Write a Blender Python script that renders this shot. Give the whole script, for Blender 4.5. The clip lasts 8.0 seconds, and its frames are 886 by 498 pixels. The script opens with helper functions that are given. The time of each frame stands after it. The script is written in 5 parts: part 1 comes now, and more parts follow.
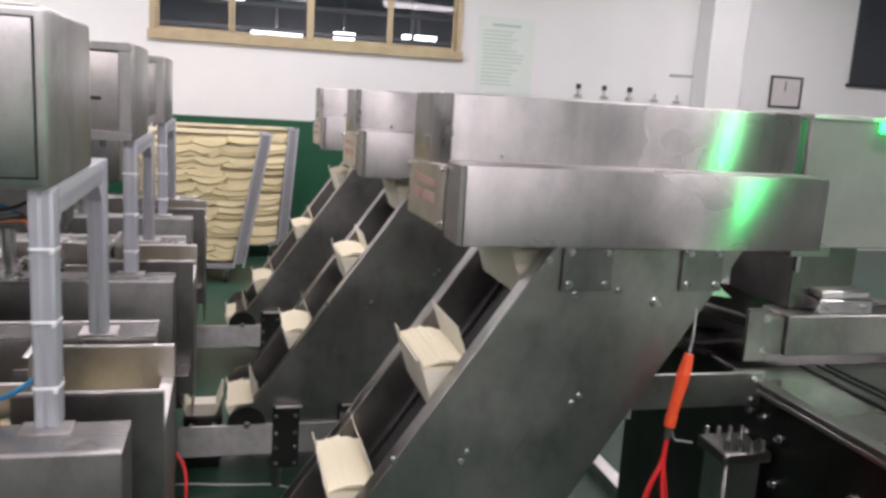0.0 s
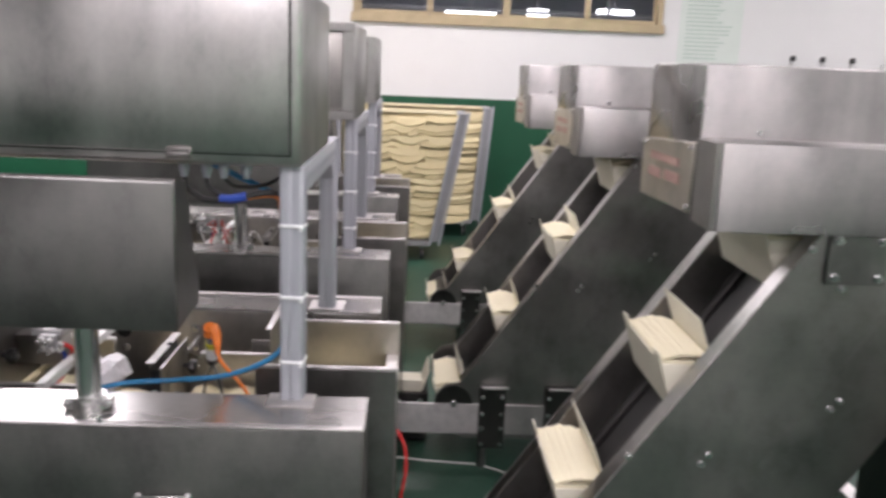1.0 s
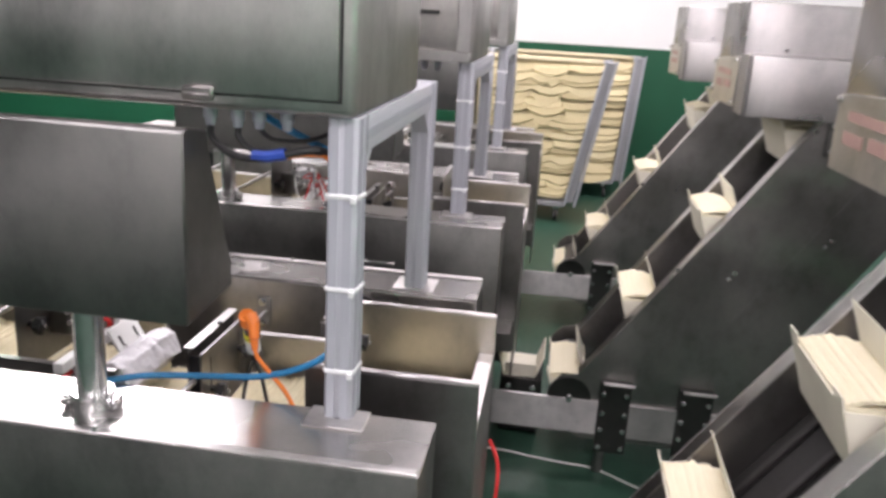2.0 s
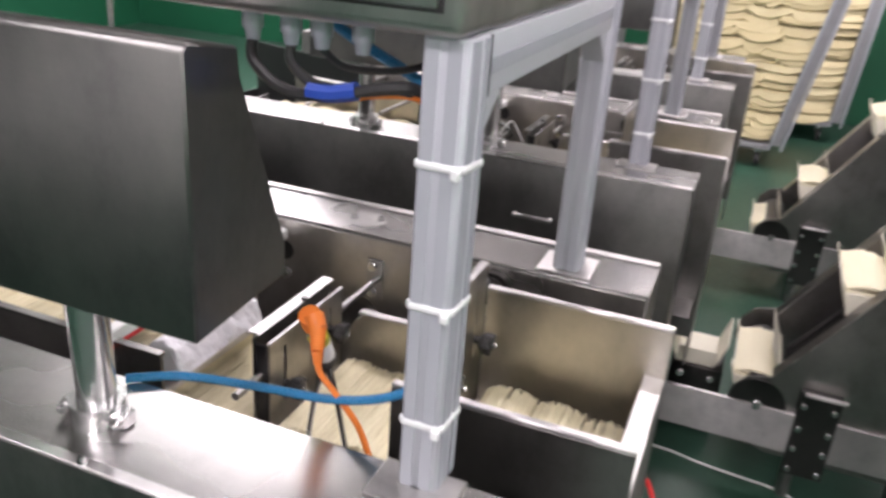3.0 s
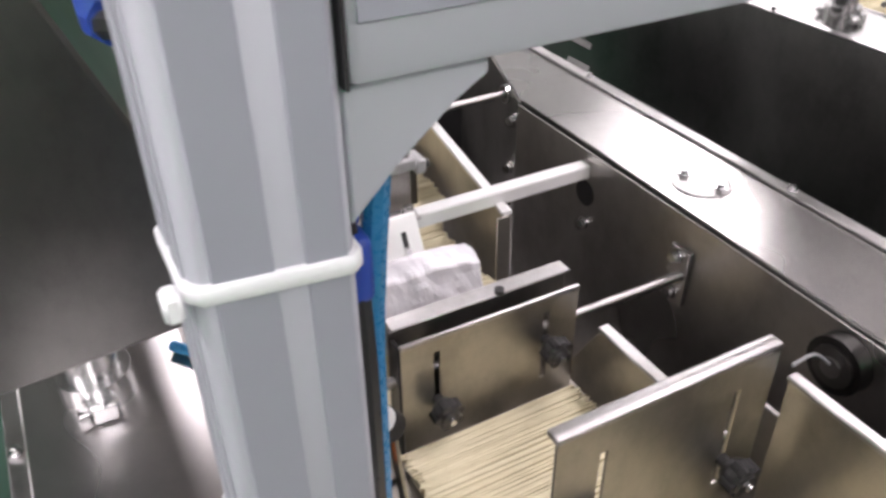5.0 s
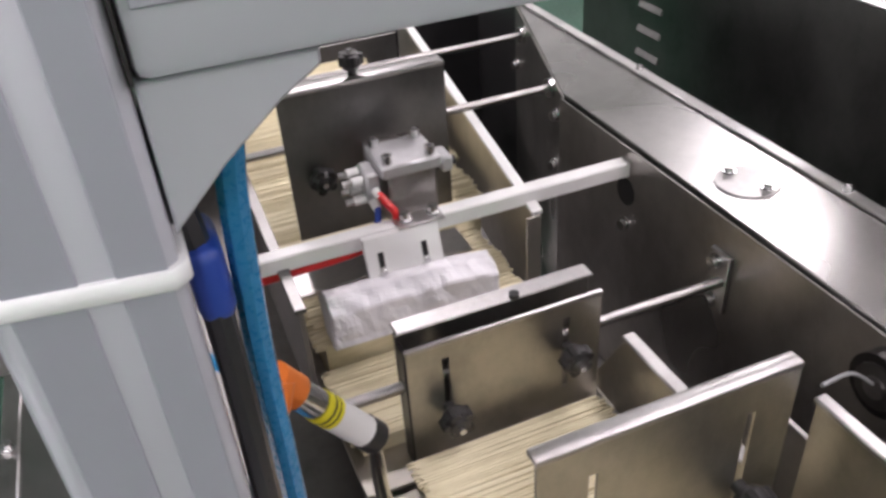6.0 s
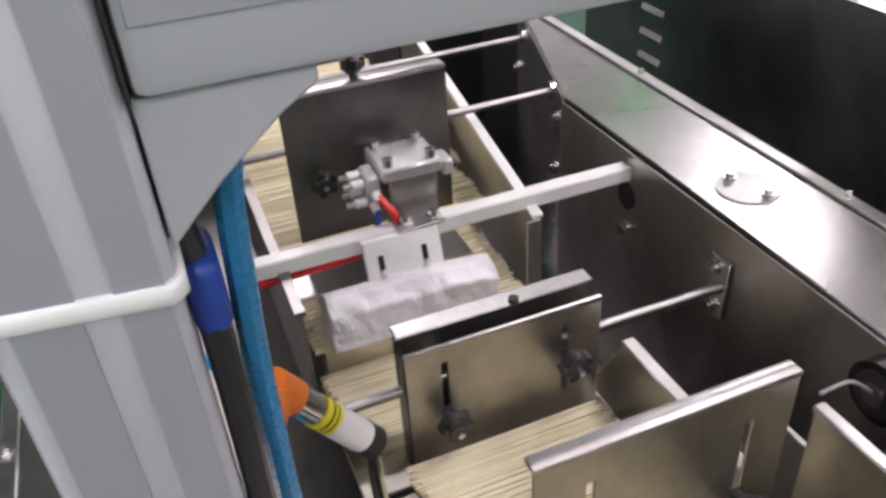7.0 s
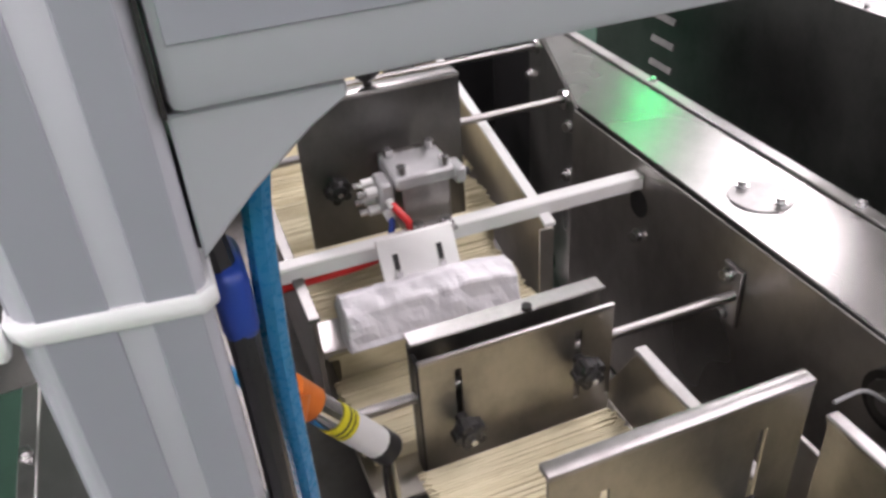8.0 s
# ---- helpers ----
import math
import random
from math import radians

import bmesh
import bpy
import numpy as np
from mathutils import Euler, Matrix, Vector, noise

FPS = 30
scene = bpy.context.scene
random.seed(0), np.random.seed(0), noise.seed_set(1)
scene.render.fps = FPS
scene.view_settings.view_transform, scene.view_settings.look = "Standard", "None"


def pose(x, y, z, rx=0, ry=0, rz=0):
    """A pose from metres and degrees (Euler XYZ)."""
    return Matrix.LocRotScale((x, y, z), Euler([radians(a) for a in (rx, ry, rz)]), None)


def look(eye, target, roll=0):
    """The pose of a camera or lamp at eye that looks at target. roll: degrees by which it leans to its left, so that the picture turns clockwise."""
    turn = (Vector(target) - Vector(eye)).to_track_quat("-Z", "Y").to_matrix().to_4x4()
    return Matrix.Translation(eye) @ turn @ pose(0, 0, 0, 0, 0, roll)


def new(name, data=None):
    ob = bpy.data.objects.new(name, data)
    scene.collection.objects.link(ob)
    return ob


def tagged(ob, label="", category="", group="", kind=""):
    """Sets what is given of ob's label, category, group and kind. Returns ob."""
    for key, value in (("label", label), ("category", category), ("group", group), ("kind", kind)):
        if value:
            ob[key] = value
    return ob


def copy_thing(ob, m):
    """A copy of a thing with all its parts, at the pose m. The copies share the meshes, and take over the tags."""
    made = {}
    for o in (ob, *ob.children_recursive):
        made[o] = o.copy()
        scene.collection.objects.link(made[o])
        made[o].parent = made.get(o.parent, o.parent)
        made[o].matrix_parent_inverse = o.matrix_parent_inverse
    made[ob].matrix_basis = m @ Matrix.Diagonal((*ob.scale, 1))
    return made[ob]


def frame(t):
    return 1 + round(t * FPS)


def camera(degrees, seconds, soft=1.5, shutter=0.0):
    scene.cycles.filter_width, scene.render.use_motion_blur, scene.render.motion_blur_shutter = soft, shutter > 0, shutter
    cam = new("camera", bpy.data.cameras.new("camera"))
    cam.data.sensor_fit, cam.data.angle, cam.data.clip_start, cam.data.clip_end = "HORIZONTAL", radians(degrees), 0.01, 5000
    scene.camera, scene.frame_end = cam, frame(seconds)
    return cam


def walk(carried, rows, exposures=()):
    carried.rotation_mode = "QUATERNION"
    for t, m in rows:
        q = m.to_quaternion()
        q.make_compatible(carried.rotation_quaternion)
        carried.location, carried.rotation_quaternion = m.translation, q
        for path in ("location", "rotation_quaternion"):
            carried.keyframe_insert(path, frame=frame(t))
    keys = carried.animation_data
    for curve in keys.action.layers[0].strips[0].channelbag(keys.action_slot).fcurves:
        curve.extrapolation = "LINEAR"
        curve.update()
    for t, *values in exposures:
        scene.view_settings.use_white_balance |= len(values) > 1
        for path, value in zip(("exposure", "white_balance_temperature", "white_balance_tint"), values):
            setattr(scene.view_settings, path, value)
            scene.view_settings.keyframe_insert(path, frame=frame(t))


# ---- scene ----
cam = camera(57.0, 8.0, soft=3.0, shutter=0.4)
PATH = [
    (0, (-0.043, 0.125, 1.681), (0.461, 2.026, 1.317), 3.5),
    (0.5, (-0.087, 0.132, 1.675), (0.295, 2.054, 1.279), 3.4),
    (1, (-0.162, 0.234, 1.663), (-0.087, 2.185, 1.228), 2.4),
    (1.2, (-0.18, 0.31, 1.659), (-0.17, 2.255, 1.195), 2.1),
    (2.3, (-0.064, 0.838, 1.602), (-0.45, 2.688, 0.946), 3.6),
    (2.5, (-0.071, 0.936, 1.591), (-0.541, 2.739, 0.865), 3.5),
    (3, (-0.14, 1.183, 1.564), (-0.783, 2.909, 0.786), 4.3),
    (3.5, (-0.176, 1.442, 1.536), (-1.125, 2.921, 0.581), 1.0),
    (4, (-0.13, 1.646, 1.531), (-1.427, 2.781, 0.516), 1.8),
    (5.5, (-0.166, 1.904, 1.483), (-1.667, 2.562, 0.336), -3.1),
    (6, (-0.152, 1.943, 1.48), (-1.703, 2.508, 0.35), -4.3),
    (6.5, (-0.155, 1.949, 1.483), (-1.698, 2.526, 0.35), -4.1),
    (7, (-0.154, 1.946, 1.485), (-1.705, 2.507, 0.353), -4.0),
    (7.5, (-0.153, 1.943, 1.484), (-1.713, 2.492, 0.36), -4.1),
    (8, (-0.152, 1.94, 1.49), (-1.718, 2.484, 0.372), -4.2),
]
BRIGHT = [(t, stops, 6500, 19) for t, stops in ((0, -0.34), (1.2, -0.22), (2.5, 0.14), (3.0, 0.12), (3.5, 0.18), (4.0, 0.44), (4.2, 0.42), (5.5, -0.12), (8, -0.16))]
walk(cam, [(t, look(eye, target, roll)) for t, eye, target, roll in PATH], exposures=BRIGHT)

# ---------------------------------------------------------------- light
world = bpy.data.worlds.new("world")
scene.world = world
world.use_nodes = True
world.node_tree.nodes["Background"].inputs[0].default_value = (0.75, 0.82, 1.0, 1)
world.node_tree.nodes["Background"].inputs[1].default_value = 0.15

CEIL = 3.9
# Fittings out of view; (4.6, -1.6) is added to brighten the front cover.
LAMPS = [(-4.9, 2.6, 56, 0.28), (-3.9, 6.75, 62, 1.5), (4.6, -1.6, 44, 0.28), (-0.9, 0.2, 46, 0.28), (-0.9, 3.9, 52, 0.28), (0.6, 7.3, 34, 0.28), (2.6, 1.2, 38, 0.28), (2.6, 4.6, 38, 0.28), (6.0, 3.0, 56, 0.28), (5.4, 7.0, 44, 0.28), (0.5, -2.0, 54, 0.28)]
for lx, ly, watts, deep in LAMPS:
    data = bpy.data.lights.new("tube_light", "AREA")
    data.shape, data.size, data.size_y, data.energy, data.color = "RECTANGLE", 2.4, deep, watts, (1.0, 0.935, 0.955)
    ob = new("tube_light", data)
    ob.matrix_world = pose(lx, ly, CEIL - 0.14, 0, 0, 0)


# ---------------------------------------------------------------- materials
def material(name, build):
    m = bpy.data.materials.new(name)
    m.use_nodes = True
    nt = m.node_tree
    p = nt.nodes["Principled BSDF"]
    build(nt, p)
    return m


def node(nt, kind, **values):
    n = nt.nodes.new(kind)
    for k, v in values.items():
        n.inputs[k].default_value = v
    return n


def coords(nt, scale=(1, 1, 1)):
    tc = nt.nodes.new("ShaderNodeTexCoord")
    mp = nt.nodes.new("ShaderNodeMapping")
    mp.inputs["Scale"].default_value = scale
    nt.links.new(tc.outputs["Object"], mp.inputs["Vector"])
    return mp.outputs["Vector"]


def ramp(nt, source, stops):
    r = nt.nodes.new("ShaderNodeValToRGB")
    e = r.color_ramp.elements
    e[0].position, e[0].color = stops[0][0], (*stops[0][1], 1)
    e[1].position, e[1].color = stops[-1][0], (*stops[-1][1], 1)
    for pos, c in stops[1:-1]:
        k = e.new(pos)
        k.color = (*c, 1)
    nt.links.new(source, r.inputs["Fac"])
    return r.outputs["Color"]


def noise_tex(nt, vec, scale, detail=4, rough=0.6):
    n = node(nt, "ShaderNodeTexNoise", Scale=scale, Detail=detail, Roughness=rough)
    nt.links.new(vec, n.inputs["Vector"])
    return n.outputs["Fac"]


def bump(nt, p, height, strength, distance=0.002):
    b = node(nt, "ShaderNodeBump", Strength=strength, Distance=distance)
    nt.links.new(height, b.inputs["Height"])
    nt.links.new(b.outputs["Normal"], p.inputs["Normal"])


def steel(name, tone, rough, brush=(0.6, 60, 60), aniso=0.7, tangent=(0, 0.7, 0.72), smudge=0.12, band=0.0, relief=0.05, stain=0.3, dented=0.35):
    """Brushed stainless sheet: fine lines along x, cloudy hand marks in its gloss."""
    def build(nt, p):
        fine = noise_tex(nt, coords(nt, brush), 9.0, 5, 0.7)
        cloud = noise_tex(nt, coords(nt), 3.5, 2, 0.5)
        mix = node(nt, "ShaderNodeMath")
        mix.operation = "MULTIPLY_ADD"
        nt.links.new(fine, mix.inputs[0])
        mix.inputs[1].default_value = 0.35
        nt.links.new(cloud, mix.inputs[2])
        col = ramp(nt, mix.outputs[0], [(0.35, tuple(c * 0.86 for c in tone)), (0.62, tone), (0.95, tuple(min(1, c * 1.1) for c in tone))])
        # Upright tone bands put soft room reflections into the colour.
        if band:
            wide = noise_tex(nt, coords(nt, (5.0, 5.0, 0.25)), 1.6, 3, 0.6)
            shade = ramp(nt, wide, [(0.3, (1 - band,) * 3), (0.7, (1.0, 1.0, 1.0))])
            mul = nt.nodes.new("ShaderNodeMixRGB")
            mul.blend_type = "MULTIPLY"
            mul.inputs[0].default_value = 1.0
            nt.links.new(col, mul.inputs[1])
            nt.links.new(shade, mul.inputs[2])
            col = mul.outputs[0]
        blot = noise_tex(nt, coords(nt, (1.0, 1.0, 0.7)), 6.5, 9, 0.72)
        shade = ramp(nt, blot, [(0.36, (1 - stain,) * 3), (0.5, (1 - stain * 0.35,) * 3), (0.66, (1.04, 1.03, 1.02))])
        mul = nt.nodes.new("ShaderNodeMixRGB")
        mul.blend_type = "MULTIPLY"
        mul.inputs[0].default_value = 1.0
        nt.links.new(col, mul.inputs[1])
        nt.links.new(shade, mul.inputs[2])
        nt.links.new(mul.outputs[0], p.inputs["Base Color"])
        r = ramp(nt, cloud, [(0.3, (rough - smudge * 0.6,) * 3), (0.72, (rough + smudge,) * 3)])
        nt.links.new(r, p.inputs["Roughness"])
        p.inputs["Metallic"].default_value = 1.0
        p.inputs["Anisotropic"].default_value = aniso
        t = nt.nodes.new("ShaderNodeCombineXYZ")
        for i in range(3):
            t.inputs[i].default_value = tangent[i]
        nt.links.new(t.outputs[0], p.inputs["Tangent"])
        wave = noise_tex(nt, coords(nt), 5.0, 2, 0.5)
        dent = node(nt, "ShaderNodeBump", Strength=dented, Distance=0.004)
        nt.links.new(wave, dent.inputs["Height"])
        lines = node(nt, "ShaderNodeBump", Strength=relief, Distance=0.0006)
        nt.links.new(fine, lines.inputs["Height"])
        nt.links.new(dent.outputs["Normal"], lines.inputs["Normal"])
        nt.links.new(lines.outputs["Normal"], p.inputs["Normal"])
    return material(name, build)


def paint(name, tone, rough, spread=0.08, scale=6.0, relief=0.05, dirt=None, metal=0.0):
    """Painted, moulded or printed surface with cloudy tone and fine grain."""
    def build(nt, p):
        cloud = noise_tex(nt, coords(nt), scale, 6, 0.65)
        stops = [(0.25, tuple(c * (1 - spread) for c in tone)), (0.75, tuple(min(1, c * (1 + spread)) for c in tone))]
        if dirt:
            stops = [(0.22, dirt), (0.36, tuple(c * (1 - spread) for c in tone)), (0.8, tuple(min(1, c * (1 + spread)) for c in tone))]
        nt.links.new(ramp(nt, cloud, stops), p.inputs["Base Color"])
        fine = noise_tex(nt, coords(nt), scale * 22, 3, 0.6)
        nt.links.new(ramp(nt, fine, [(0.2, (max(0.03, rough - 0.08),) * 3), (0.8, (rough + 0.1,) * 3)]), p.inputs["Roughness"])
        p.inputs["Metallic"].default_value = metal
        bump(nt, p, fine, relief, 0.001)
    return material(name, build)


def glowing(name, tone, strength):
    def build(nt, p):
        p.inputs["Base Color"].default_value = (*tone, 1)
        p.inputs["Emission Color"].default_value = (*tone, 1)
        p.inputs["Emission Strength"].default_value = strength
    return material(name, build)


def noodle_material(name, light, dark):
    def build(nt, p):
        info = nt.nodes.new("ShaderNodeNewGeometry")
        cloud = noise_tex(nt, coords(nt, (30, 6, 30)), 6, 4)
        add = node(nt, "ShaderNodeMath")
        add.operation = "MULTIPLY_ADD"
        nt.links.new(info.outputs["Random Per Island"], add.inputs[0])
        add.inputs[1].default_value = 0.3
        nt.links.new(cloud, add.inputs[2])
        nt.links.new(ramp(nt, add.outputs[0], [(0.3, dark), (0.95, light)]), p.inputs["Base Color"])
        p.inputs["Roughness"].default_value = 0.7
        p.inputs["Subsurface Weight"].default_value = 0.0
        bump(nt, p, noise_tex(nt, coords(nt, (120, 8, 120)), 8, 3), 0.25, 0.002)
    return material(name, build)


STEEL = steel("brushed_steel", (0.50, 0.485, 0.48), 0.36, aniso=0.93, smudge=0.06)
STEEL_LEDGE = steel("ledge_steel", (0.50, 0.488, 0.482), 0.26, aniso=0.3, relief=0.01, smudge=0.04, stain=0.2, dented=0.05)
# Same sheet as the ledge, darkened in tone for the beams' shaded sides.
STEEL_SIDE = steel("dimmed_side_steel", (0.245, 0.24, 0.234), 0.36, aniso=0.1, relief=0.012)
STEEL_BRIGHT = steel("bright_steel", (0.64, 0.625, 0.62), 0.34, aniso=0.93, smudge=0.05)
STEEL_DARK = steel("dark_toned_steel", (0.33, 0.318, 0.31), 0.38, aniso=0.1, relief=0.012)
STEEL_BOX = steel("box_cover_steel", (0.20, 0.198, 0.192), 0.33, aniso=0.0, relief=0.01, smudge=0.05)
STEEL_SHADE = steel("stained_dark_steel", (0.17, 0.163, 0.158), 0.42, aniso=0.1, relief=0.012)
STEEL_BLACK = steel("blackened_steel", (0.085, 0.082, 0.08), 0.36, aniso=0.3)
STEEL_LINER = steel("dark_polished_liner", (0.42, 0.40, 0.385), 0.31, aniso=0.2, relief=0.015)
STEEL_CHANNEL = steel("channel_wall_steel", (0.60, 0.58, 0.56), 0.30, aniso=0.2, relief=0.015, smudge=0.07)
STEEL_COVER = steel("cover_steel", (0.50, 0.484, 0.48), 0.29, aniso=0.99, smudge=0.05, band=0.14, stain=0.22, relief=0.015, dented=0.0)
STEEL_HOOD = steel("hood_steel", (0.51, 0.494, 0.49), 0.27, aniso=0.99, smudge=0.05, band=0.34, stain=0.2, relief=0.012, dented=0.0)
STEEL_UP = steel("upright_brushed_steel", (0.61, 0.596, 0.59), 0.36, brush=(60, 60, 0.8), tangent=(0.7, 0.7, 0.1), band=0.22)
STEEL_PLATE = steel("warm_steel_plate", (0.52, 0.495, 0.445), 0.36, brush=(60, 0.8, 60), aniso=0.4, tangent=(0.7, 0, 0.72))
CHROME = steel("turned_steel", (0.72, 0.72, 0.72), 0.18, brush=(20, 20, 20), aniso=0.0)
GREY_PAINT = paint("pale_grey_profile", (0.41, 0.42, 0.46), 0.42, 0.03, 4, 0.03)
GREY_FRONT = paint("grey_profile_front_strip", (0.375, 0.385, 0.425), 0.43, 0.03, 4, 0.03)
GREY_RIB = paint("grey_profile_groove", (0.32, 0.33, 0.375), 0.45, 0.03, 4, 0.03)
WALL_WHITE = paint("white_wall_paint", (0.80, 0.795, 0.79), 0.7, 0.03, 1.3, 0.04)
WALL_GREEN = paint("green_wall_paint", (0.008, 0.085, 0.04), 0.4, 0.12, 1.6, 0.04)
FLOOR_GREEN = paint("green_epoxy_floor", (0.022, 0.066, 0.043), 0.40, 0.25, 2.2, 0.08, dirt=(0.10, 0.165, 0.13))
CEILING_WHITE = paint("ceiling_board", (0.50, 0.50, 0.50), 0.8, 0.04, 1.2)
BRASS_FRAME = paint("bronze_window_frame", (0.46, 0.37, 0.24), 0.35, 0.12, 8, 0.03, metal=0.5)
BLACK = paint("black_plastic", (0.026, 0.025, 0.026), 0.32, 0.15, 20, 0.05)
RUBBER = paint("black_belt_rubber", (0.022, 0.021, 0.021), 0.5, 0.25, 9, 0.1)
BELT_DARK = paint("dark_chain_guard", (0.035, 0.033, 0.033), 0.35, 0.2, 7, 0.1)
ALU = paint("cast_aluminium", (0.56, 0.56, 0.57), 0.38, 0.12, 40, 0.2, metal=0.5)
NYLON = paint("white_nylon", (0.80, 0.81, 0.82), 0.45, 0.03, 30)
TRAY = paint("ivory_plastic_tray", (0.78, 0.74, 0.62), 0.45, 0.05, 14, 0.05)
ORANGE = paint("orange_plastic", (0.85, 0.22, 0.035), 0.4, 0.08, 20, 0.04)
RED_ORANGE = paint("red_orange_rubber", (0.90, 0.10, 0.03), 0.4, 0.06, 20, 0.04)
RED = paint("red_hose_plastic", (0.70, 0.03, 0.03), 0.35, 0.08, 20)
BLUE = paint("blue_hose_plastic", (0.03, 0.22, 0.46), 0.28, 0.1, 16)
BLUE_TAPE = paint("blue_tape", (0.02, 0.06, 0.34), 0.4, 0.12, 25)
YELLOW = paint("yellow_label", (0.80, 0.72, 0.03), 0.5, 0.06, 20)
PANEL_GREY = paint("dark_grey_panel", (0.20, 0.196, 0.19), 0.5, 0.15, 5, 0.05)
PAPER = paint("white_wrapping_paper", (0.78, 0.77, 0.80), 0.55, 0.09, 20, 0.35)
POSTER = paint("pale_green_poster", (0.72, 0.78, 0.73), 0.5, 0.03, 3)
INK = paint("grey_green_print", (0.42, 0.55, 0.47), 0.6, 0.1, 30)
DARK_PANEL = paint("dark_blue_grey_panel", (0.03, 0.035, 0.045), 0.3, 0.2, 3)
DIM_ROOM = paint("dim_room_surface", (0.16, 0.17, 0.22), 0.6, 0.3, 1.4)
FACE = paint("cream_dial_card", (0.62, 0.58, 0.58), 0.5, 0.06, 9)
FADED = paint("faded_brown_red_print", (0.36, 0.22, 0.19), 0.5, 0.15, 12)
CABLE_GREY = paint("grey_cable", (0.30, 0.30, 0.31), 0.4, 0.1, 18)
CARD_WHITE = paint("white_plastic_sheet", (0.78, 0.78, 0.77), 0.4, 0.04, 10)
# Channel noodles carry a darker low tone for shade; the bucket copy doesn't.
NOODLE = noodle_material("dry_noodle_sticks", (0.80, 0.74, 0.54), (0.64, 0.57, 0.38))
NOODLE_PALE = noodle_material("pale_noodle_bundles", (0.82, 0.77, 0.60), (0.76, 0.70, 0.52))
NOODLE_SHEET = noodle_material("hung_noodle_layers", (0.80, 0.71, 0.45), (0.66, 0.54, 0.29))
GREEN_GLOW = glowing("green_signal_glow", (0.02, 1.0, 0.22), 480.0)
GREEN_LAMP = glowing("green_indicator_glow", (0.02, 1.0, 0.2), 5.0)
GREEN_GLOW_SOFT = glowing("green_beacon_glow", (0.02, 1.0, 0.25), 60.0)
TUBE_GLOW = glowing("lit_tube_diffuser", (1.0, 0.98, 0.97), 16.0)


def glass_build(nt, p):
    p.inputs["Base Color"].default_value = (0.85, 0.9, 0.95, 1)
    p.inputs["Transmission Weight"].default_value = 1.0
    p.inputs["Roughness"].default_value = 0.03
    p.inputs["IOR"].default_value = 1.45


GLASS = material("window_glass", glass_build)


# ---------------------------------------------------------------- mesh helpers
def box(bm, x0, x1, y0, y1, z0, z1, bevel=0.0, seg=1):
    vs = [bm.verts.new(p) for p in ((x0, y0, z0), (x1, y0, z0), (x1, y1, z0), (x0, y1, z0), (x0, y0, z1), (x1, y0, z1), (x1, y1, z1), (x0, y1, z1))]
    fs = [bm.faces.new([vs[i] for i in q]) for q in ((3, 2, 1, 0), (4, 5, 6, 7), (0, 1, 5, 4), (1, 2, 6, 5), (2, 3, 7, 6), (3, 0, 4, 7))]
    if bevel:
        es = {e for f in fs for e in f.edges}
        bmesh.ops.bevel(bm, geom=list(es), offset=bevel, segments=seg, affect="EDGES", profile=0.5)
    return vs


def prism(bm, outline, axis, a, b, bevel=0.0):
    """An outline in the two other axes, pushed from a to b along axis ('x', 'y' or 'z')."""
    def at(u, v, w):
        return {"x": (w, u, v), "y": (u, w, v), "z": (u, v, w)}[axis]
    lo = [bm.verts.new(at(u, v, a)) for u, v in outline]
    hi = [bm.verts.new(at(u, v, b)) for u, v in outline]
    n = len(outline)
    fs = [bm.faces.new(lo), bm.faces.new(hi)] + [bm.faces.new((lo[i], lo[(i + 1) % n], hi[(i + 1) % n], hi[i])) for i in range(n)]
    bmesh.ops.recalc_face_normals(bm, faces=fs)
    if bevel:
        es = {e for f in fs for e in f.edges}
        bmesh.ops.bevel(bm, geom=list(es), offset=bevel, segments=1, affect="EDGES", profile=0.5)


def rod(bm, p0, p1, r, seg=12, r2=None):
    p0, p1 = Vector(p0), Vector(p1)
    d = p1 - p0
    m = Matrix.Translation((p0 + p1) / 2) @ d.to_track_quat("Z", "Y").to_matrix().to_4x4()
    bmesh.ops.create_cone(bm, cap_ends=True, segments=seg, radius1=r, radius2=r if r2 is None else r2, depth=d.length, matrix=m)


def cable(bm, points, r, steps=6, seg=8):
    """A round cable through the points, smoothed between them."""
    ps = [Vector(p) for p in points]
    line = []
    for i in range(len(ps) - 1):
        a, b, c, d = ps[max(0, i - 1)], ps[i], ps[i + 1], ps[min(len(ps) - 1, i + 2)]
        for k in range(steps):
            t = k / steps
            line.append(0.5 * (2 * b + (c - a) * t + (2 * a - 5 * b + 4 * c - d) * t * t + (3 * b - a - 3 * c + d) * t ** 3))
    line.append(ps[-1])
    rings, up = [], Vector((0.13, 0.31, 0.94))
    for i, p in enumerate(line):
        d = (line[min(i + 1, len(line) - 1)] - line[max(i - 1, 0)]).normalized()
        s = d.cross(up).normalized()
        up = s.cross(d).normalized()
        rings.append([bm.verts.new(p + r * (math.cos(2 * math.pi * k / seg) * s + math.sin(2 * math.pi * k / seg) * up)) for k in range(seg)])
    for a, b in zip(rings, rings[1:]):
        for k in range(seg):
            bm.faces.new((a[k], a[(k + 1) % seg], b[(k + 1) % seg], b[k]))
    bm.faces.new(rings[0][::-1]), bm.faces.new(rings[-1])


ORIGIN = {}


def thing(name, at, label, category, group="", kind=""):
    ob = new(name)
    ob.empty_display_size = 0.05
    ob.location = at
    ORIGIN[ob] = Vector(at)
    return tagged(ob, label, category, group, kind)


def finish(bm, name, mat, smooth=False):
    me = bpy.data.meshes.new(name)
    bm.to_mesh(me)
    bm.free()
    me.materials.append(mat)
    if smooth:
        me.shade_smooth()
        me.set_sharp_from_angle(angle=radians(38))
    return me


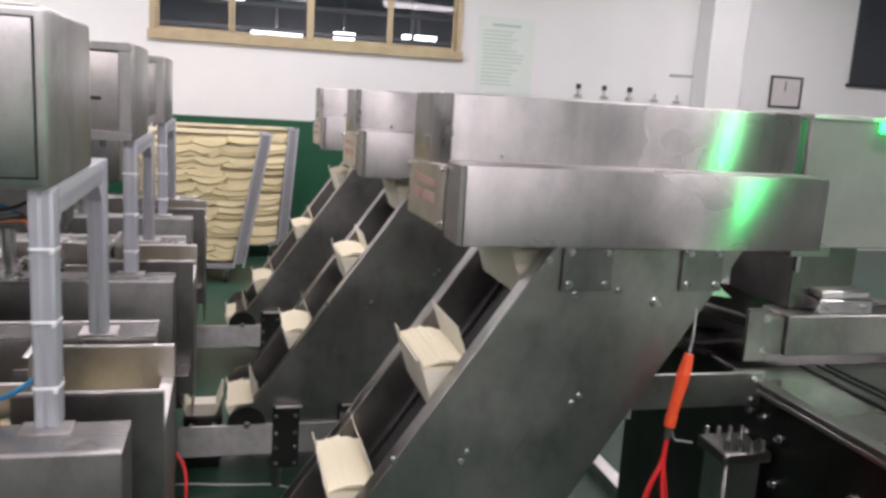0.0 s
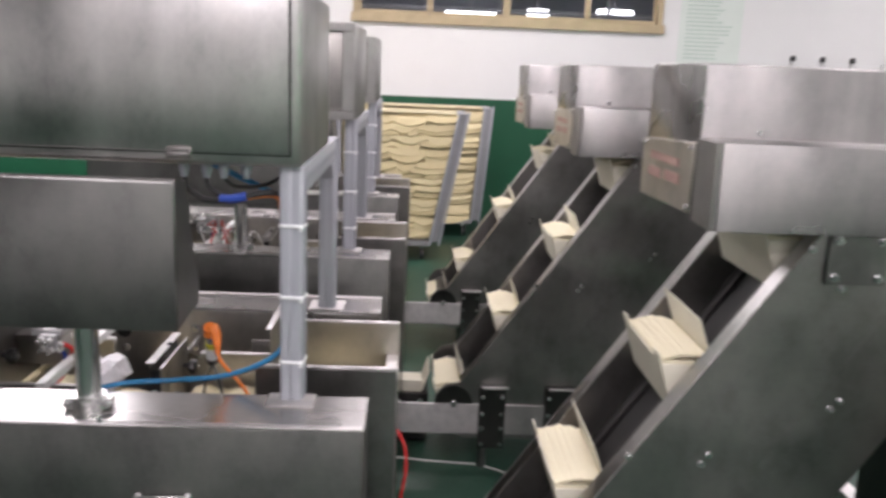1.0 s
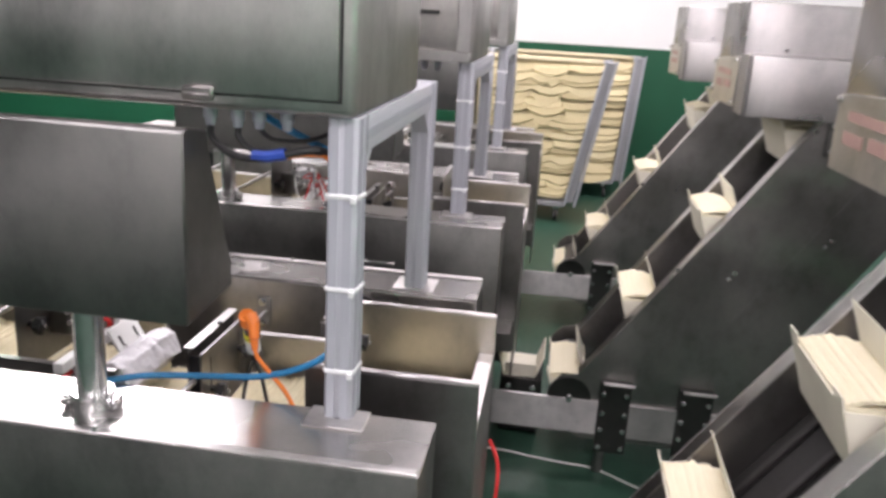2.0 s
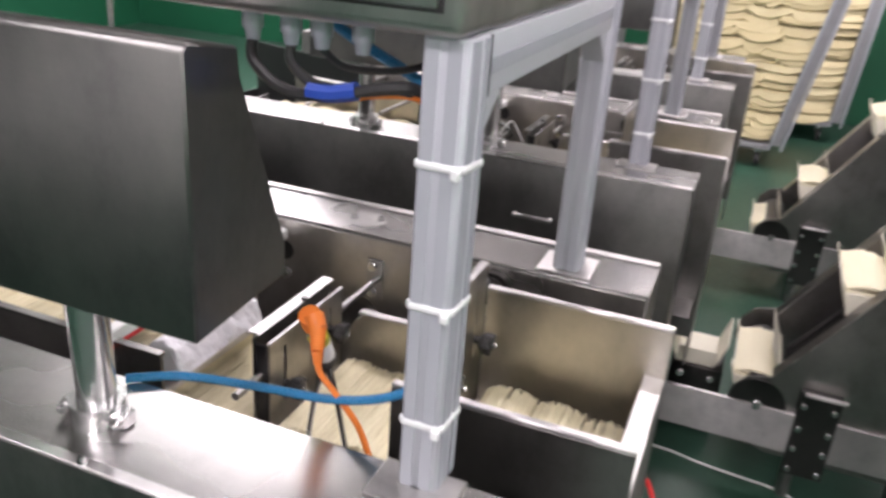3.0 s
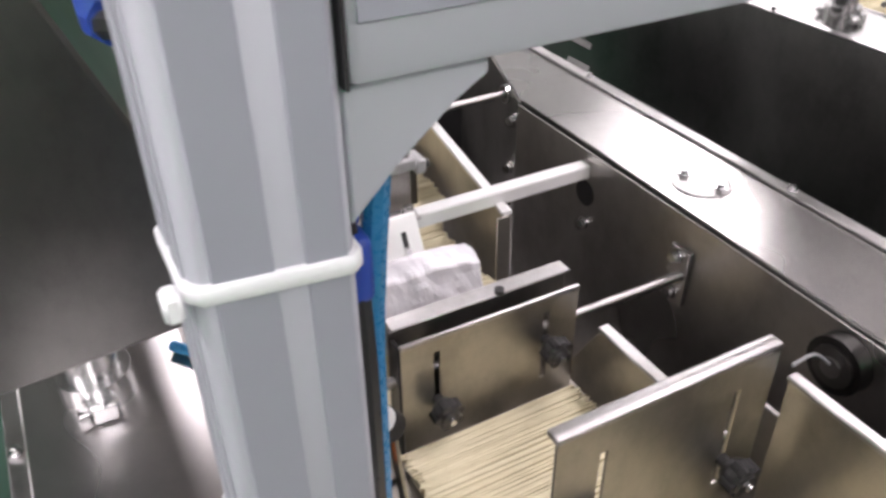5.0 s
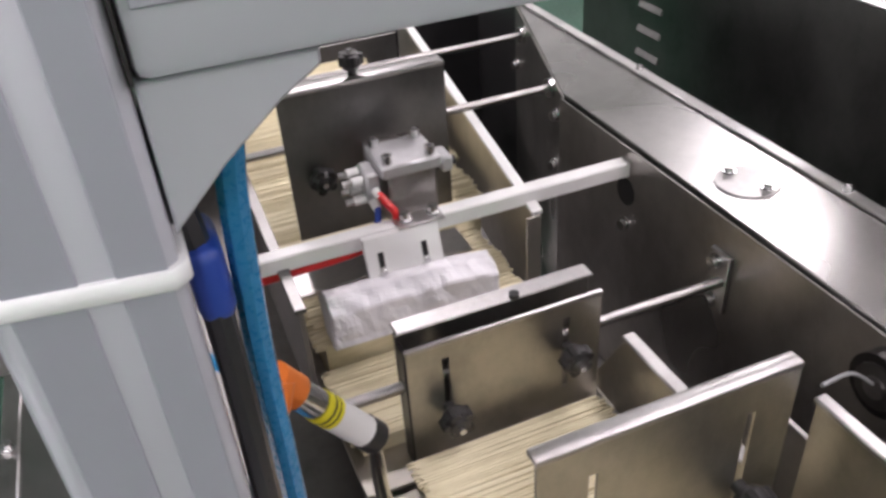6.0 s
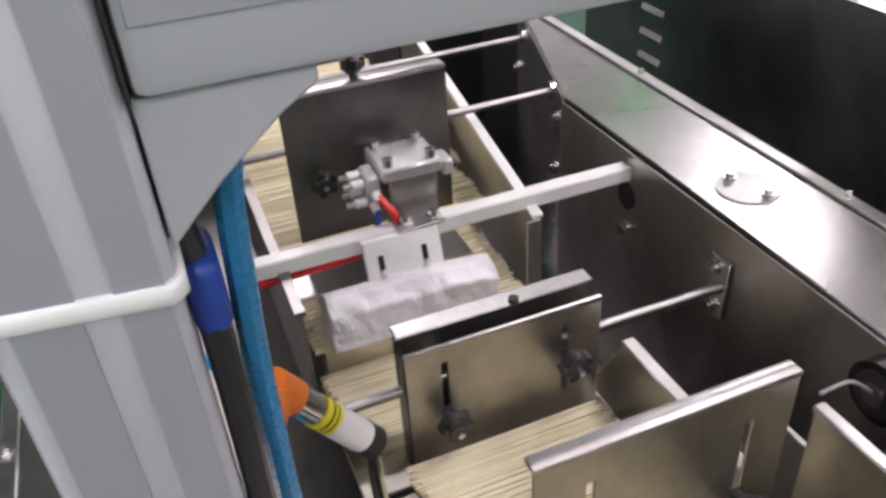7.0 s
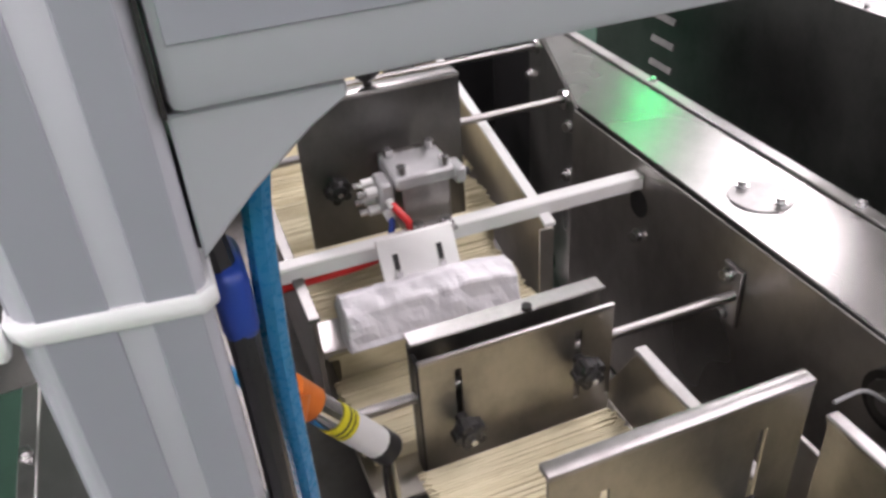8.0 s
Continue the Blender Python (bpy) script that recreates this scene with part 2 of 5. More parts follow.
def part(name, bm, mat, parent, label="", smooth=True, kind=""):
    """Links a bmesh, drawn in world metres, as one mesh under a thing or a part."""
    o = ORIGIN[parent]
    bmesh.ops.translate(bm, verts=bm.verts, vec=-o)
    ob = new(name, finish(bm, name, mat, smooth))
    ob.parent = parent
    ORIGIN[ob] = o
    return tagged(ob, label, kind=kind)


def solo(name, bm, mat, at, label, category="", group="", kind="", smooth=True):
    """A thing that is one mesh, with its origin at its base."""
    bmesh.ops.translate(bm, verts=bm.verts, vec=-Vector(at))
    ob = new(name, finish(bm, name, mat, smooth))
    ob.location = at
    ORIGIN[ob] = Vector(at)
    return tagged(ob, label, category, group, kind)


def boxpart(name, mat, parent, dims, bevel=0.0015, label="", seg=1):
    bm = bmesh.new()
    box(bm, *dims, bevel, seg)
    return part(name, bm, mat, parent, label)


def rodpart(name, mat, parent, p0, p1, r, label="", seg=14):
    bm = bmesh.new()
    rod(bm, p0, p1, r, seg)
    return part(name, bm, mat, parent, label)


def cablepart(name, mat, parent, points, r, label="", seg=8):
    bm = bmesh.new()
    cable(bm, points, r, seg=seg)
    return part(name, bm, mat, parent, label)


def bolt_mesh():
    bm = bmesh.new()
    rod(bm, (0, 0, 0), (0, 0, 0.002), 0.0085, 12)
    rod(bm, (0, 0, 0.002), (0, 0, 0.009), 0.0062, 10)
    rod(bm, (0, 0, 0.009), (0, 0, 0.0095), 0.0032, 6)
    return finish(bm, "bolt", CHROME, True)


BOLT = bolt_mesh()


def bolt(parent, at, way, size=1.0):
    """One socket-head bolt, standing out from a face along way."""
    ob = new("bolt", BOLT)
    ob.parent = parent
    q = Vector(way).to_track_quat("Z", "Y").to_matrix().to_4x4()
    ob.matrix_basis = Matrix.Translation(Vector(at) - ORIGIN[parent]) @ q @ Matrix.Diagonal((size, size, size, 1))
    return ob


def sticks(bm, x0, x1, y0, y1, z, rise, rng, wide=0.0019, layers=2, bow=None):
    """Dry noodle sticks lying along y, side by side, in rough layers."""
    for layer in range(layers):
        x = x0
        while x < x1:
            w = wide * rng.uniform(0.8, 1.25)
            h = (bow(x) if bow else 0) + z - layer * 0.003 + rng.uniform(-rise, rise) * 0.55
            a, b = y0 + rng.uniform(-0.006, 0.006), y1 + rng.uniform(-0.007, 0.007)
            s = rng.uniform(-0.004, 0.004)
            vs = [bm.verts.new(p) for p in ((x, a, h - 0.004), (x + w, a, h - 0.004), (x + w + s, b, h - 0.004), (x + s, b, h - 0.004), (x, a, h), (x + w, a, h), (x + w + s, b, h), (x + s, b, h))]
            for q in ((3, 2, 1, 0), (4, 5, 6, 7), (0, 1, 5, 4), (1, 2, 6, 5), (2, 3, 7, 6), (3, 0, 4, 7)):
                bm.faces.new([vs[i] for i in q])
            x += w * 0.96


# ---------------------------------------------------------------- the hall
WALL_Y = 9.2


def hall():
    bm = bmesh.new()
    box(bm, -7.2, 9.2, -3.6, 9.4, -0.2, 0)
    solo("floor", bm, FLOOR_GREEN, (0, 0, 0), "green epoxy-painted factory floor with scuffed pale patches", kind="structure", smooth=False)
    # Unseen ceiling, its grey chosen for the light it bounces back.
    bm = bmesh.new()
    box(bm, -7.2, 9.2, -3.6, 9.4, CEIL, CEIL + 0.2)
    solo("ceiling", bm, CEILING_WHITE, (0, 0, CEIL), "assumed plain grey hall ceiling", kind="structure", smooth=False)
    # far wall with a window opening
    bm = bmesh.new()
    wx0, wx1, wz0, wz1 = -0.868, 2.423, 2.15, 3.25
    box(bm, -7.2, wx0, WALL_Y, WALL_Y + 0.2, 0, CEIL)
    box(bm, wx1, 9.2, WALL_Y, WALL_Y + 0.2, 0, CEIL)
    box(bm, wx0, wx1, WALL_Y, WALL_Y + 0.2, 0, wz0)
    box(bm, wx0, wx1, WALL_Y, WALL_Y + 0.2, wz1, CEIL)
    solo("wall_north", bm, WALL_WHITE, (0, WALL_Y, 0), "white plastered factory wall above a green dado", kind="structure", smooth=False)
    # Assumed walls; the south one stands close to brighten the steel's reflections.
    for name, dims in (("wall_assumed_south", (-7.2, 9.2, -3.8, -3.6, 0, CEIL)), ("wall_west", (-7.4, -7.2, -3.8, 9.4, 0, CEIL)), ("wall_east", (9.2, 9.4, -3.8, 9.4, 0, CEIL))):
        bm = bmesh.new()
        box(bm, *dims)
        solo(name, bm, WALL_WHITE, (dims[0], dims[2], 0), "white plastered factory wall", kind="structure", smooth=False)
    bm = bmesh.new()
    box(bm, -7.2, 5.355, WALL_Y - 0.006, WALL_Y - 0.001, 0, 1.343, 0.001)
    solo("trim_dado_north", bm, WALL_GREEN, (0, WALL_Y, 0), "dark green painted dado on the wall", kind="structure")
    bm = bmesh.new()
    box(bm, -7.199, -7.193, -3.6, 9.19, 0, 1.343, 0.001)
    solo("trim_dado_west", bm, WALL_GREEN, (-7.2, 0, 0), "dark green painted dado on the wall", kind="structure")
    # Unseen dado, added low to darken what the steel mirrors.
    bm = bmesh.new()
    box(bm, -7.19, 9.19, -3.599, -3.593, 0, 0.42, 0.001)
    solo("trim_added_dado_south", bm, WALL_GREEN, (0, -3.6, 0), "dark green painted dado on the wall", kind="structure")
    bm = bmesh.new()
    box(bm, 5.36, 5.83, WALL_Y - 0.32, WALL_Y - 0.001, 0, CEIL - 0.001, 0.01)
    solo("column", bm, WALL_WHITE, (5.5, WALL_Y, 0), "white plastered square column against the wall", kind="structure")

    win = thing("window_1", (wx0, WALL_Y, wz0), "bronze aluminium sliding window onto a dim lit room", "window", kind="structure")
    y0, y1 = WALL_Y - 0.03, WALL_Y + 0.09
    for nm, d in (("window_sill", (wx0 - 0.02, wx1 + 0.02, y0 - 0.02, y1, wz0 - 0.05, wz0 + 0.045)), ("frame_head", (wx0, wx1, y0, y1, wz1 - 0.06, wz1)),
                  ("frame_jamb", (wx0, wx0 + 0.06, y0, y1, wz0 + 0.045, wz1 - 0.06)), ("frame_jamb", (wx1 - 0.06, wx1, y0, y1, wz0 + 0.045, wz1 - 0.06))):
        boxpart(nm, BRASS_FRAME, win, d, 0.004)
    xs = [wx0 + 0.06, -0.058, 0.749, 1.618, wx1 - 0.06]
    for i in range(4):
        sash = sash_frame("sash", win, xs[i] + 0.003, xs[i + 1] - 0.003, y0 + 0.03 + 0.028 * (i % 2), wz0 + 0.047, wz1 - 0.062)
        bm = bmesh.new()
        box(bm, xs[i] + 0.03, xs[i + 1] - 0.03, y0 + 0.04 + 0.028 * (i % 2), y0 + 0.045 + 0.028 * (i % 2), wz0 + 0.08, wz1 - 0.1)
        pane = part("pane", bm, GLASS, sash)
        pane.visible_shadow = False
    boxpart("mullion", BRASS_FRAME, win, (0.709, 0.789, y0 - 0.01, y0 + 0.028, wz0 + 0.046, wz1 - 0.061), 0.004)
    # the dim room behind the window, its dimness put into the surface colour
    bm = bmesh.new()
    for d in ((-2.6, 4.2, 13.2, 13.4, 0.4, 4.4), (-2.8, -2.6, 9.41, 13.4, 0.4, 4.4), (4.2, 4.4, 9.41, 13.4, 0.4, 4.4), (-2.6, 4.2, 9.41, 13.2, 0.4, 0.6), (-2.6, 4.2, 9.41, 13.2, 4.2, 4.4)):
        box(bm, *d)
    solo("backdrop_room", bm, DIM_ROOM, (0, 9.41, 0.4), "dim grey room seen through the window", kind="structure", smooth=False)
    for k, (x, z, w) in enumerate(((0.55, 2.42, 0.7), (2.6, 2.5, 0.5), (-0.2, 2.85, 0.6), (1.5, 2.46, 0.3))):
        t = thing("far_tube_lamp", (x, 12.2, z), "lit white tube lamp in the room behind the window", "lamp", "tubes behind the window")
        boxpart("diffuser", TUBE_GLOW, t, (x - w / 2, x + w / 2, 12.16, 12.22, z - 0.045, z + 0.045), 0.01)
        boxpart("batten", CARD_WHITE, t, (x - w / 2, x + w / 2, 12.223, 12.26, z - 0.06, z + 0.06), 0.005)
        rodpart("hanger", CABLE_GREY, t, (x, 12.24, z + 0.06), (x, 12.24, 4.199), 0.01)
    rail = thing("pipe_rail", (0, 11.2, 2.2), "grey horizontal pipes in the dim room", "pipes")
    for z in (2.26, 2.40, 2.72):
        rodpart("pipe", CABLE_GREY, rail, (-2.59, 11.2, z), (4.19, 11.2, z), 0.025)
    for x in (-1.5, 0.9, 2.3):
        rodpart("upright", CABLE_GREY, rail, (x, 11.25, 0.6), (x, 11.25, 4.2), 0.03)


def sash_frame(name, parent, x0, x1, y, z0, z1):
    """A sash: four bars round a pane, as one mesh."""
    bm = bmesh.new()
    for d in ((x0, x1, y, y + 0.022, z0, z0 + 0.035), (x0, x1, y, y + 0.022, z1 - 0.035, z1), (x0, x0 + 0.03, y, y + 0.022, z0 + 0.035, z1 - 0.035), (x1 - 0.03, x1, y, y + 0.022, z0 + 0.035, z1 - 0.035)):
        box(bm, *d, 0.002)
    return part(name, bm, BRASS_FRAME, parent)


def ceiling_lamps():
    for lx, ly, watts, deep in LAMPS:
        d = deep / 2
        f = thing("ceiling_light", (lx, ly, CEIL), "white ceiling fitting with a lit diffuser, added out of view", "ceiling light", "ceiling lights")
        boxpart("body", CARD_WHITE, f, (lx - 1.26, lx + 1.26, ly - d - 0.03, ly + d + 0.03, CEIL - 0.06, CEIL), 0.006)
        boxpart("diffuser", TUBE_GLOW, f, (lx - 1.2, lx + 1.2, ly - d, ly + d, CEIL - 0.12, CEIL - 0.0605), 0.012)


def wall_things():
    y = WALL_Y
    p = thing("notice_poster", (2.95, y, 1.77), "pale green printed notice sheet on the white wall", "poster")
    boxpart("sheet", POSTER, p, (2.61, 3.29, y - 0.006, y - 0.0005, 1.77, 2.61), 0.001)
    rng = random.Random(4)
    boxpart("print_bar", INK, p, (2.78, 3.12, y - 0.008, y - 0.0065, 2.51, 2.535), 0.0)
    for k in range(15):
        z = 2.45 - 0.042 * k
        boxpart("print_bar", INK, p, (2.68, 2.68 + rng.uniform(0.32, 0.52), y - 0.008, y - 0.0065, z, z + 0.011), 0.0)
    s = thing("framed_notice", (6.67, y, 1.83), "small dark-framed notice card on the wall", "sign")
    boxpart("card", FACE, s, (6.475, 6.885, y - 0.012, y - 0.001, 1.835, 2.175), 0.001)
    for d in ((6.45, 6.91, 1.81, 1.835), (6.45, 6.91, 2.175, 2.2), (6.45, 6.475, 1.835, 2.175), (6.885, 6.91, 1.835, 2.175)):
        boxpart("frame", BLACK, s, (d[0], d[1], y - 0.022, y - 0.0005, d[2], d[3]), 0.002)
    boxpart("print_bar", BLACK, s, (6.66, 6.675, y - 0.014, y - 0.0125, 2.02, 2.14), 0.0)
    w = thing("dark_panel", (8.2, y, 2.16), "dark window panel high on the white wall", "window")
    boxpart("pane", DARK_PANEL, w, (7.59, 9.0, y - 0.03, y - 0.001, 2.17, 3.4), 0.004)
    boxpart("frame", BLACK, w, (7.55, 9.03, y - 0.04, y - 0.0005, 2.13, 2.169), 0.004)
    c = thing("wall_conduit", (5.2, y, 2.11), "thin grey conduit on the white wall", "conduit")
    boxpart("conduit", CABLE_GREY, c, (5.05, 5.355, y - 0.02, y - 0.0005, 2.105, 2.125), 0.003)
    for i, x in enumerate((3.88, 4.21, 4.54, 4.87, 5.17)):
        q = thing("wall_tap", (x, y, 1.8), "small black-capped tap on the white wall", "tap", "wall taps")
        boxpart("bracket", CHROME, q, (x - 0.05, x + 0.05, y - 0.03, y - 0.0005, 1.79, 1.81), 0.002)
        rodpart("stem", CHROME, q, (x, y - 0.02, 1.81), (x, y - 0.02, 1.88), 0.012)
        if i < 3:
            rodpart("cap", BLACK, q, (x, y - 0.02, 1.88), (x, y - 0.02, 1.935), 0.028)


# ---------------------------------------------------------------- the feeder machines
PITCH = 1.475
LEDGE = 0.95


def lipped_plate(name, parent, x, y0, y1, z0, z1, mat=None, lip=0.011, slots=(), label=""):
    """Upright sheet across the channel with a rolled top edge, cut by upright slots."""
    mat = mat or STEEL_PLATE
    bm = bmesh.new()
    ys = sorted({y0, y1, *[v for c, a, b in slots for v in (c - 0.004, c + 0.004)]})
    zs = sorted({z0, z1, *[v for c, a, b in slots for v in (a, b)]})
    front = [[bm.verts.new((x + 0.003, y, z)) for z in zs] for y in ys]
    for i in range(len(ys) - 1):
        for k in range(len(zs) - 1):
            yc, zc = (ys[i] + ys[i + 1]) / 2, (zs[k] + zs[k + 1]) / 2
            if not any(abs(yc - c) < 0.004 and a < zc < b for c, a, b in slots):
                bm.faces.new((front[i][k], front[i + 1][k], front[i + 1][k + 1], front[i][k + 1]))
    deep = bmesh.ops.extrude_face_region(bm, geom=list(bm.faces))
    bmesh.ops.translate(bm, verts=[v for v in deep["geom"] if isinstance(v, bmesh.types.BMVert)], vec=(-0.003, 0, 0))
    bmesh.ops.recalc_face_normals(bm, faces=bm.faces)
    ob = part(name, bm, mat, parent, label, smooth=False)
    bm = bmesh.new()
    box(bm, x - lip + 0.004, x + 0.0045, y0 - 0.001, y1 + 0.001, z1, z1 + 0.007, 0.0025, 2)
    rim = part("rolled_edge", bm, STEEL_BRIGHT, ob)
    return ob


def knob(parent, at, way=(1, 0, 0), size=1.0):
    at, way = Vector(at), Vector(way).normalized()
    bm = bmesh.new()
    rod(bm, at, at + way * 0.014 * size, 0.007 * size, 10)
    rod(bm, at + way * 0.010 * size, at + way * 0.017 * size, 0.012 * size, 20, 0.017 * size)
    rod(bm, at + way * 0.017 * size, at + way * 0.028 * size, 0.017 * size, 20, 0.017 * size)
    rod(bm, at + way * 0.028 * size, at + way * 0.034 * size, 0.017 * size, 20, 0.010 * size)
    k = part("knob", bm, BLACK, parent, "black plastic star knob")
    side = way.cross(Vector((0, 0, 1)))
    side = side.normalized() if side.length > 0.1 else Vector((1, 0, 0))
    for i in range(5):
        a = 2 * math.pi * i / 5
        up = way.cross(side)
        c = at + way * 0.024 * size + (side * math.cos(a) + up * math.sin(a)) * 0.0135 * size
        bmk = bmesh.new()
        rod(bmk, c - way * 0.007 * size, c + way * 0.008 * size, 0.0062 * size, 8)
        part("knob_lobe", bmk, BLACK, k)
    rodpart("stud", CHROME, k, at + way * 0.034 * size, at + way * 0.04 * size, 0.004 * size)
    return k


def post(parent, x0, x1, y0, y1, z0, z1, ties=()):
    """Aluminium-profile post with chamfered corners and a lighter cover strip down each face."""
    c = 0.004
    bm = bmesh.new()
    prism(bm, [(x0 + c, y0), (x1 - c, y0), (x1, y0 + c), (x1, y1 - c), (x1 - c, y1), (x0 + c, y1), (x0, y1 - c), (x0, y0 + c)], "z", z0, z1, 0.0012)
    p = part("post", bm, GREY_PAINT, parent, "pale grey aluminium-profile post")
    my, mx = (y0 + y1) / 2, (x0 + x1) / 2
    # Darker raised strips paint the shade of the profile's grooves.
    for d in ((y0 + 0.007, y0 + 0.029), (y0 + 0.040, y1 - 0.004)):
        boxpart("side_strip", GREY_RIB, p, (x1 - 0.0005, x1 + 0.0012, *d, z0 + 0.002, z1 - 0.002), 0.0005)
        boxpart("side_strip", GREY_RIB, p, (x0 - 0.0012, x0 + 0.0005, *d, z0 + 0.002, z1 - 0.002), 0.0005)
    # Front strips are a lighter copy, for the better-lit face.
    for d in ((x0 + 0.004, x0 + 0.018), (x0 + 0.026, x1 - 0.006)):
        boxpart("side_strip", GREY_FRONT, p, (*d, y0 - 0.0012, y0 + 0.0005, z0 + 0.002, z1 - 0.002), 0.0005)
    boxpart("drain_notch", BLACK, p, (mx - 0.005, mx + 0.005, y0 - 0.0022, y0 - 0.0016, z0 + 0.001, z0 + 0.006), 0.0)
    for z in ties:
        bm = bmesh.new()
        e = 0.003
        o = [(x0 + c - e / 2, y0 - e), (x1 - c + e / 2, y0 - e), (x1 + e, y0 + c - e / 2), (x1 + e, y1 - c + e / 2), (x1 - c + e / 2, y1 + e), (x0 + c - e / 2, y1 + e), (x0 - e, y1 - c + e / 2), (x0 - e, y0 + c - e / 2)]
        prism(bm, o, "z", z - 0.004, z + 0.004, 0.0012)
        for q in bm.verts:
            q.co.z += (my - q.co.y) * 0.09
        t = part("cable_tie", bm, NYLON, p, "white nylon cable tie")
        boxpart("tie_head", NYLON, t, (x1 - 0.008, x1 + 0.002, y0 - 0.010, y0 - 0.0031, z - 0.006, z + 0.006), 0.0018)
    return p


def feeder():
    """The nearest feeder: two box beams, a noodle channel with plates and bars between them, posts and cover."""
    m = thing("feeder_machine", (-0.9, 2.22, 0), "stainless steel noodle feeding machine on the green floor", "machine", "feeder machines")
    # beams
    bm = bmesh.new()
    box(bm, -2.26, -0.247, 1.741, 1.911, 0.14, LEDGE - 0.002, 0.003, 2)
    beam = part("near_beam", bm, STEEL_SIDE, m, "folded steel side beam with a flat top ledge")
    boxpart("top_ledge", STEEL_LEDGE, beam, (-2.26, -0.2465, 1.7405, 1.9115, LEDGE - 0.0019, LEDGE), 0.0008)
    boxpart("edge_strip", STEEL_BRIGHT, beam, (-2.255, -0.25, 1.7395, 1.756, LEDGE + 0.0005, LEDGE + 0.004), 0.0012)
    bm = bmesh.new()
    box(bm, -0.70, -0.59, 1.722, 1.730, 0.795, 0.807, 0.003)
    box(bm, -0.70, -0.688, 1.730, 1.741, 0.795, 0.807, 0.002)
    box(bm, -0.602, -0.59, 1.730, 1.741, 0.795, 0.807, 0.002)
    part("pull_handle", bm, STEEL_BRIGHT, beam)
    for k in range(3):
        bmv = bmesh.new()
        prism(bmv, [(1.741, 0.62 + 0.066 * k), (1.735, 0.62 + 0.066 * k), (1.741, 0.636 + 0.066 * k)], "x", -1.97, -1.87)
        part("louvre", bmv, STEEL, beam)
    bm = bmesh.new()
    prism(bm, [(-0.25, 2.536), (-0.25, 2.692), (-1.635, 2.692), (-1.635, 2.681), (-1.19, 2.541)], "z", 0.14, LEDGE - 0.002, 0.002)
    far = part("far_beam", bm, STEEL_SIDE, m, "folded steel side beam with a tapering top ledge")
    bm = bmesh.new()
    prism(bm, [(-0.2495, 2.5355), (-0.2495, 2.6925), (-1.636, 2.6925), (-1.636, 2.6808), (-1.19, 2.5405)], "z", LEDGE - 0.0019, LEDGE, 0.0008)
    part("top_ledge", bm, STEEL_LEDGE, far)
    boxpart("edge_strip", STEEL_BRIGHT, far, (-1.62, -0.252, 2.675, 2.6945, LEDGE + 0.0005, LEDGE + 0.0045), 0.0012)
    bolt(far, (-0.761, 2.685, LEDGE + 0.0045), (0, 0, 1), 0.8)
    bolt(far, (-1.2, 2.685, LEDGE + 0.0045), (0, 0, 1), 0.8)
    for dx in (-0.839,):
        bm = bmesh.new()
        rod(bm, (dx, 2.603, LEDGE), (dx, 2.603, LEDGE + 0.0022), 0.04, 28)
        disc = part("cover_disc", bm, STEEL_BRIGHT, far, "round bolted steel cover disc")
        bolt(disc, (dx - 0.028, 2.597, LEDGE + 0.0022), (0, 0, 1))
        bolt(disc, (dx + 0.026, 2.612, LEDGE + 0.0022), (0, 0, 1))
    for x, y in ((-0.765, 1.747), (-1.3, 1.747)):
        bolt(beam, (x, y, LEDGE + 0.004), (0, 0, 1), 0.8)
    for x in (-2.2, -0.32):
        for y in (1.79, 1.87, 2.57, 2.66):
            if x < -1 and y > 2:
                continue
            rodpart("foot", CHROME, m, (x, y, 0.0), (x, y, 0.141), 0.022)
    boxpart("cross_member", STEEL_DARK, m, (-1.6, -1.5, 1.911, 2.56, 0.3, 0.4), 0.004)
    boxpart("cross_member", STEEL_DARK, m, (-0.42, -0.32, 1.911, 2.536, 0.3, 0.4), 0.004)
    # Added pan and end sheet keep the gap under the channel dark.
    boxpart("gap_pan", STEEL_DARK, m, (-2.0, -0.2, 1.9115, 2.5355, 0.52, 0.526), 0.001)
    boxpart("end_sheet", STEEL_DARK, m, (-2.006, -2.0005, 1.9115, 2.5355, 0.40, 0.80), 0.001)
    # Added liner sheets give the inner face a lighter tone than the beam.
    boxpart("liner", STEEL_CHANNEL, far, (-1.188, -0.252, 2.5325, 2.5358, 0.53, 0.944), 0.001)
    bm = bmesh.new()
    prism(bm, [(-1.189, 2.537), (-1.632, 2.677), (-1.632, 2.6805), (-1.189, 2.5405)], "z", 0.53, 0.944)
    part("liner", bm, STEEL_CHANNEL, far)
    # Wing sheet is black to hold the shade at the inlet end.
    bm = bmesh.new()
    prism(bm, [(-1.636, 2.680), (-2.295, 2.887), (-2.295, 2.893), (-1.636, 2.686)], "z", 0.25, 0.935)
    part("wing_sheet", bm, BLACK, far, "wing sheet coloured black for shade")
    # Added black sheet, keeping the lit floor out of the dark gap.
    boxpart("closing_sheet", BLACK, m, (-2.306, -2.30, 1.9115, 2.895, 0.0, 0.72), 0.001, "added black sheet closing off the floor behind")
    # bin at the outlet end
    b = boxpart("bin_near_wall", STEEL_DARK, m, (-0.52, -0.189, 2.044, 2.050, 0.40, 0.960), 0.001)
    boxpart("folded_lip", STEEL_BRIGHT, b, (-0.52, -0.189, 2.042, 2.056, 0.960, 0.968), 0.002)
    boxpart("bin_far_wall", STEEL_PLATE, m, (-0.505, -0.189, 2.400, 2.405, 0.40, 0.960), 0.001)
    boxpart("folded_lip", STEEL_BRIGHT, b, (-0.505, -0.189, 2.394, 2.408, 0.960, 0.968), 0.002)
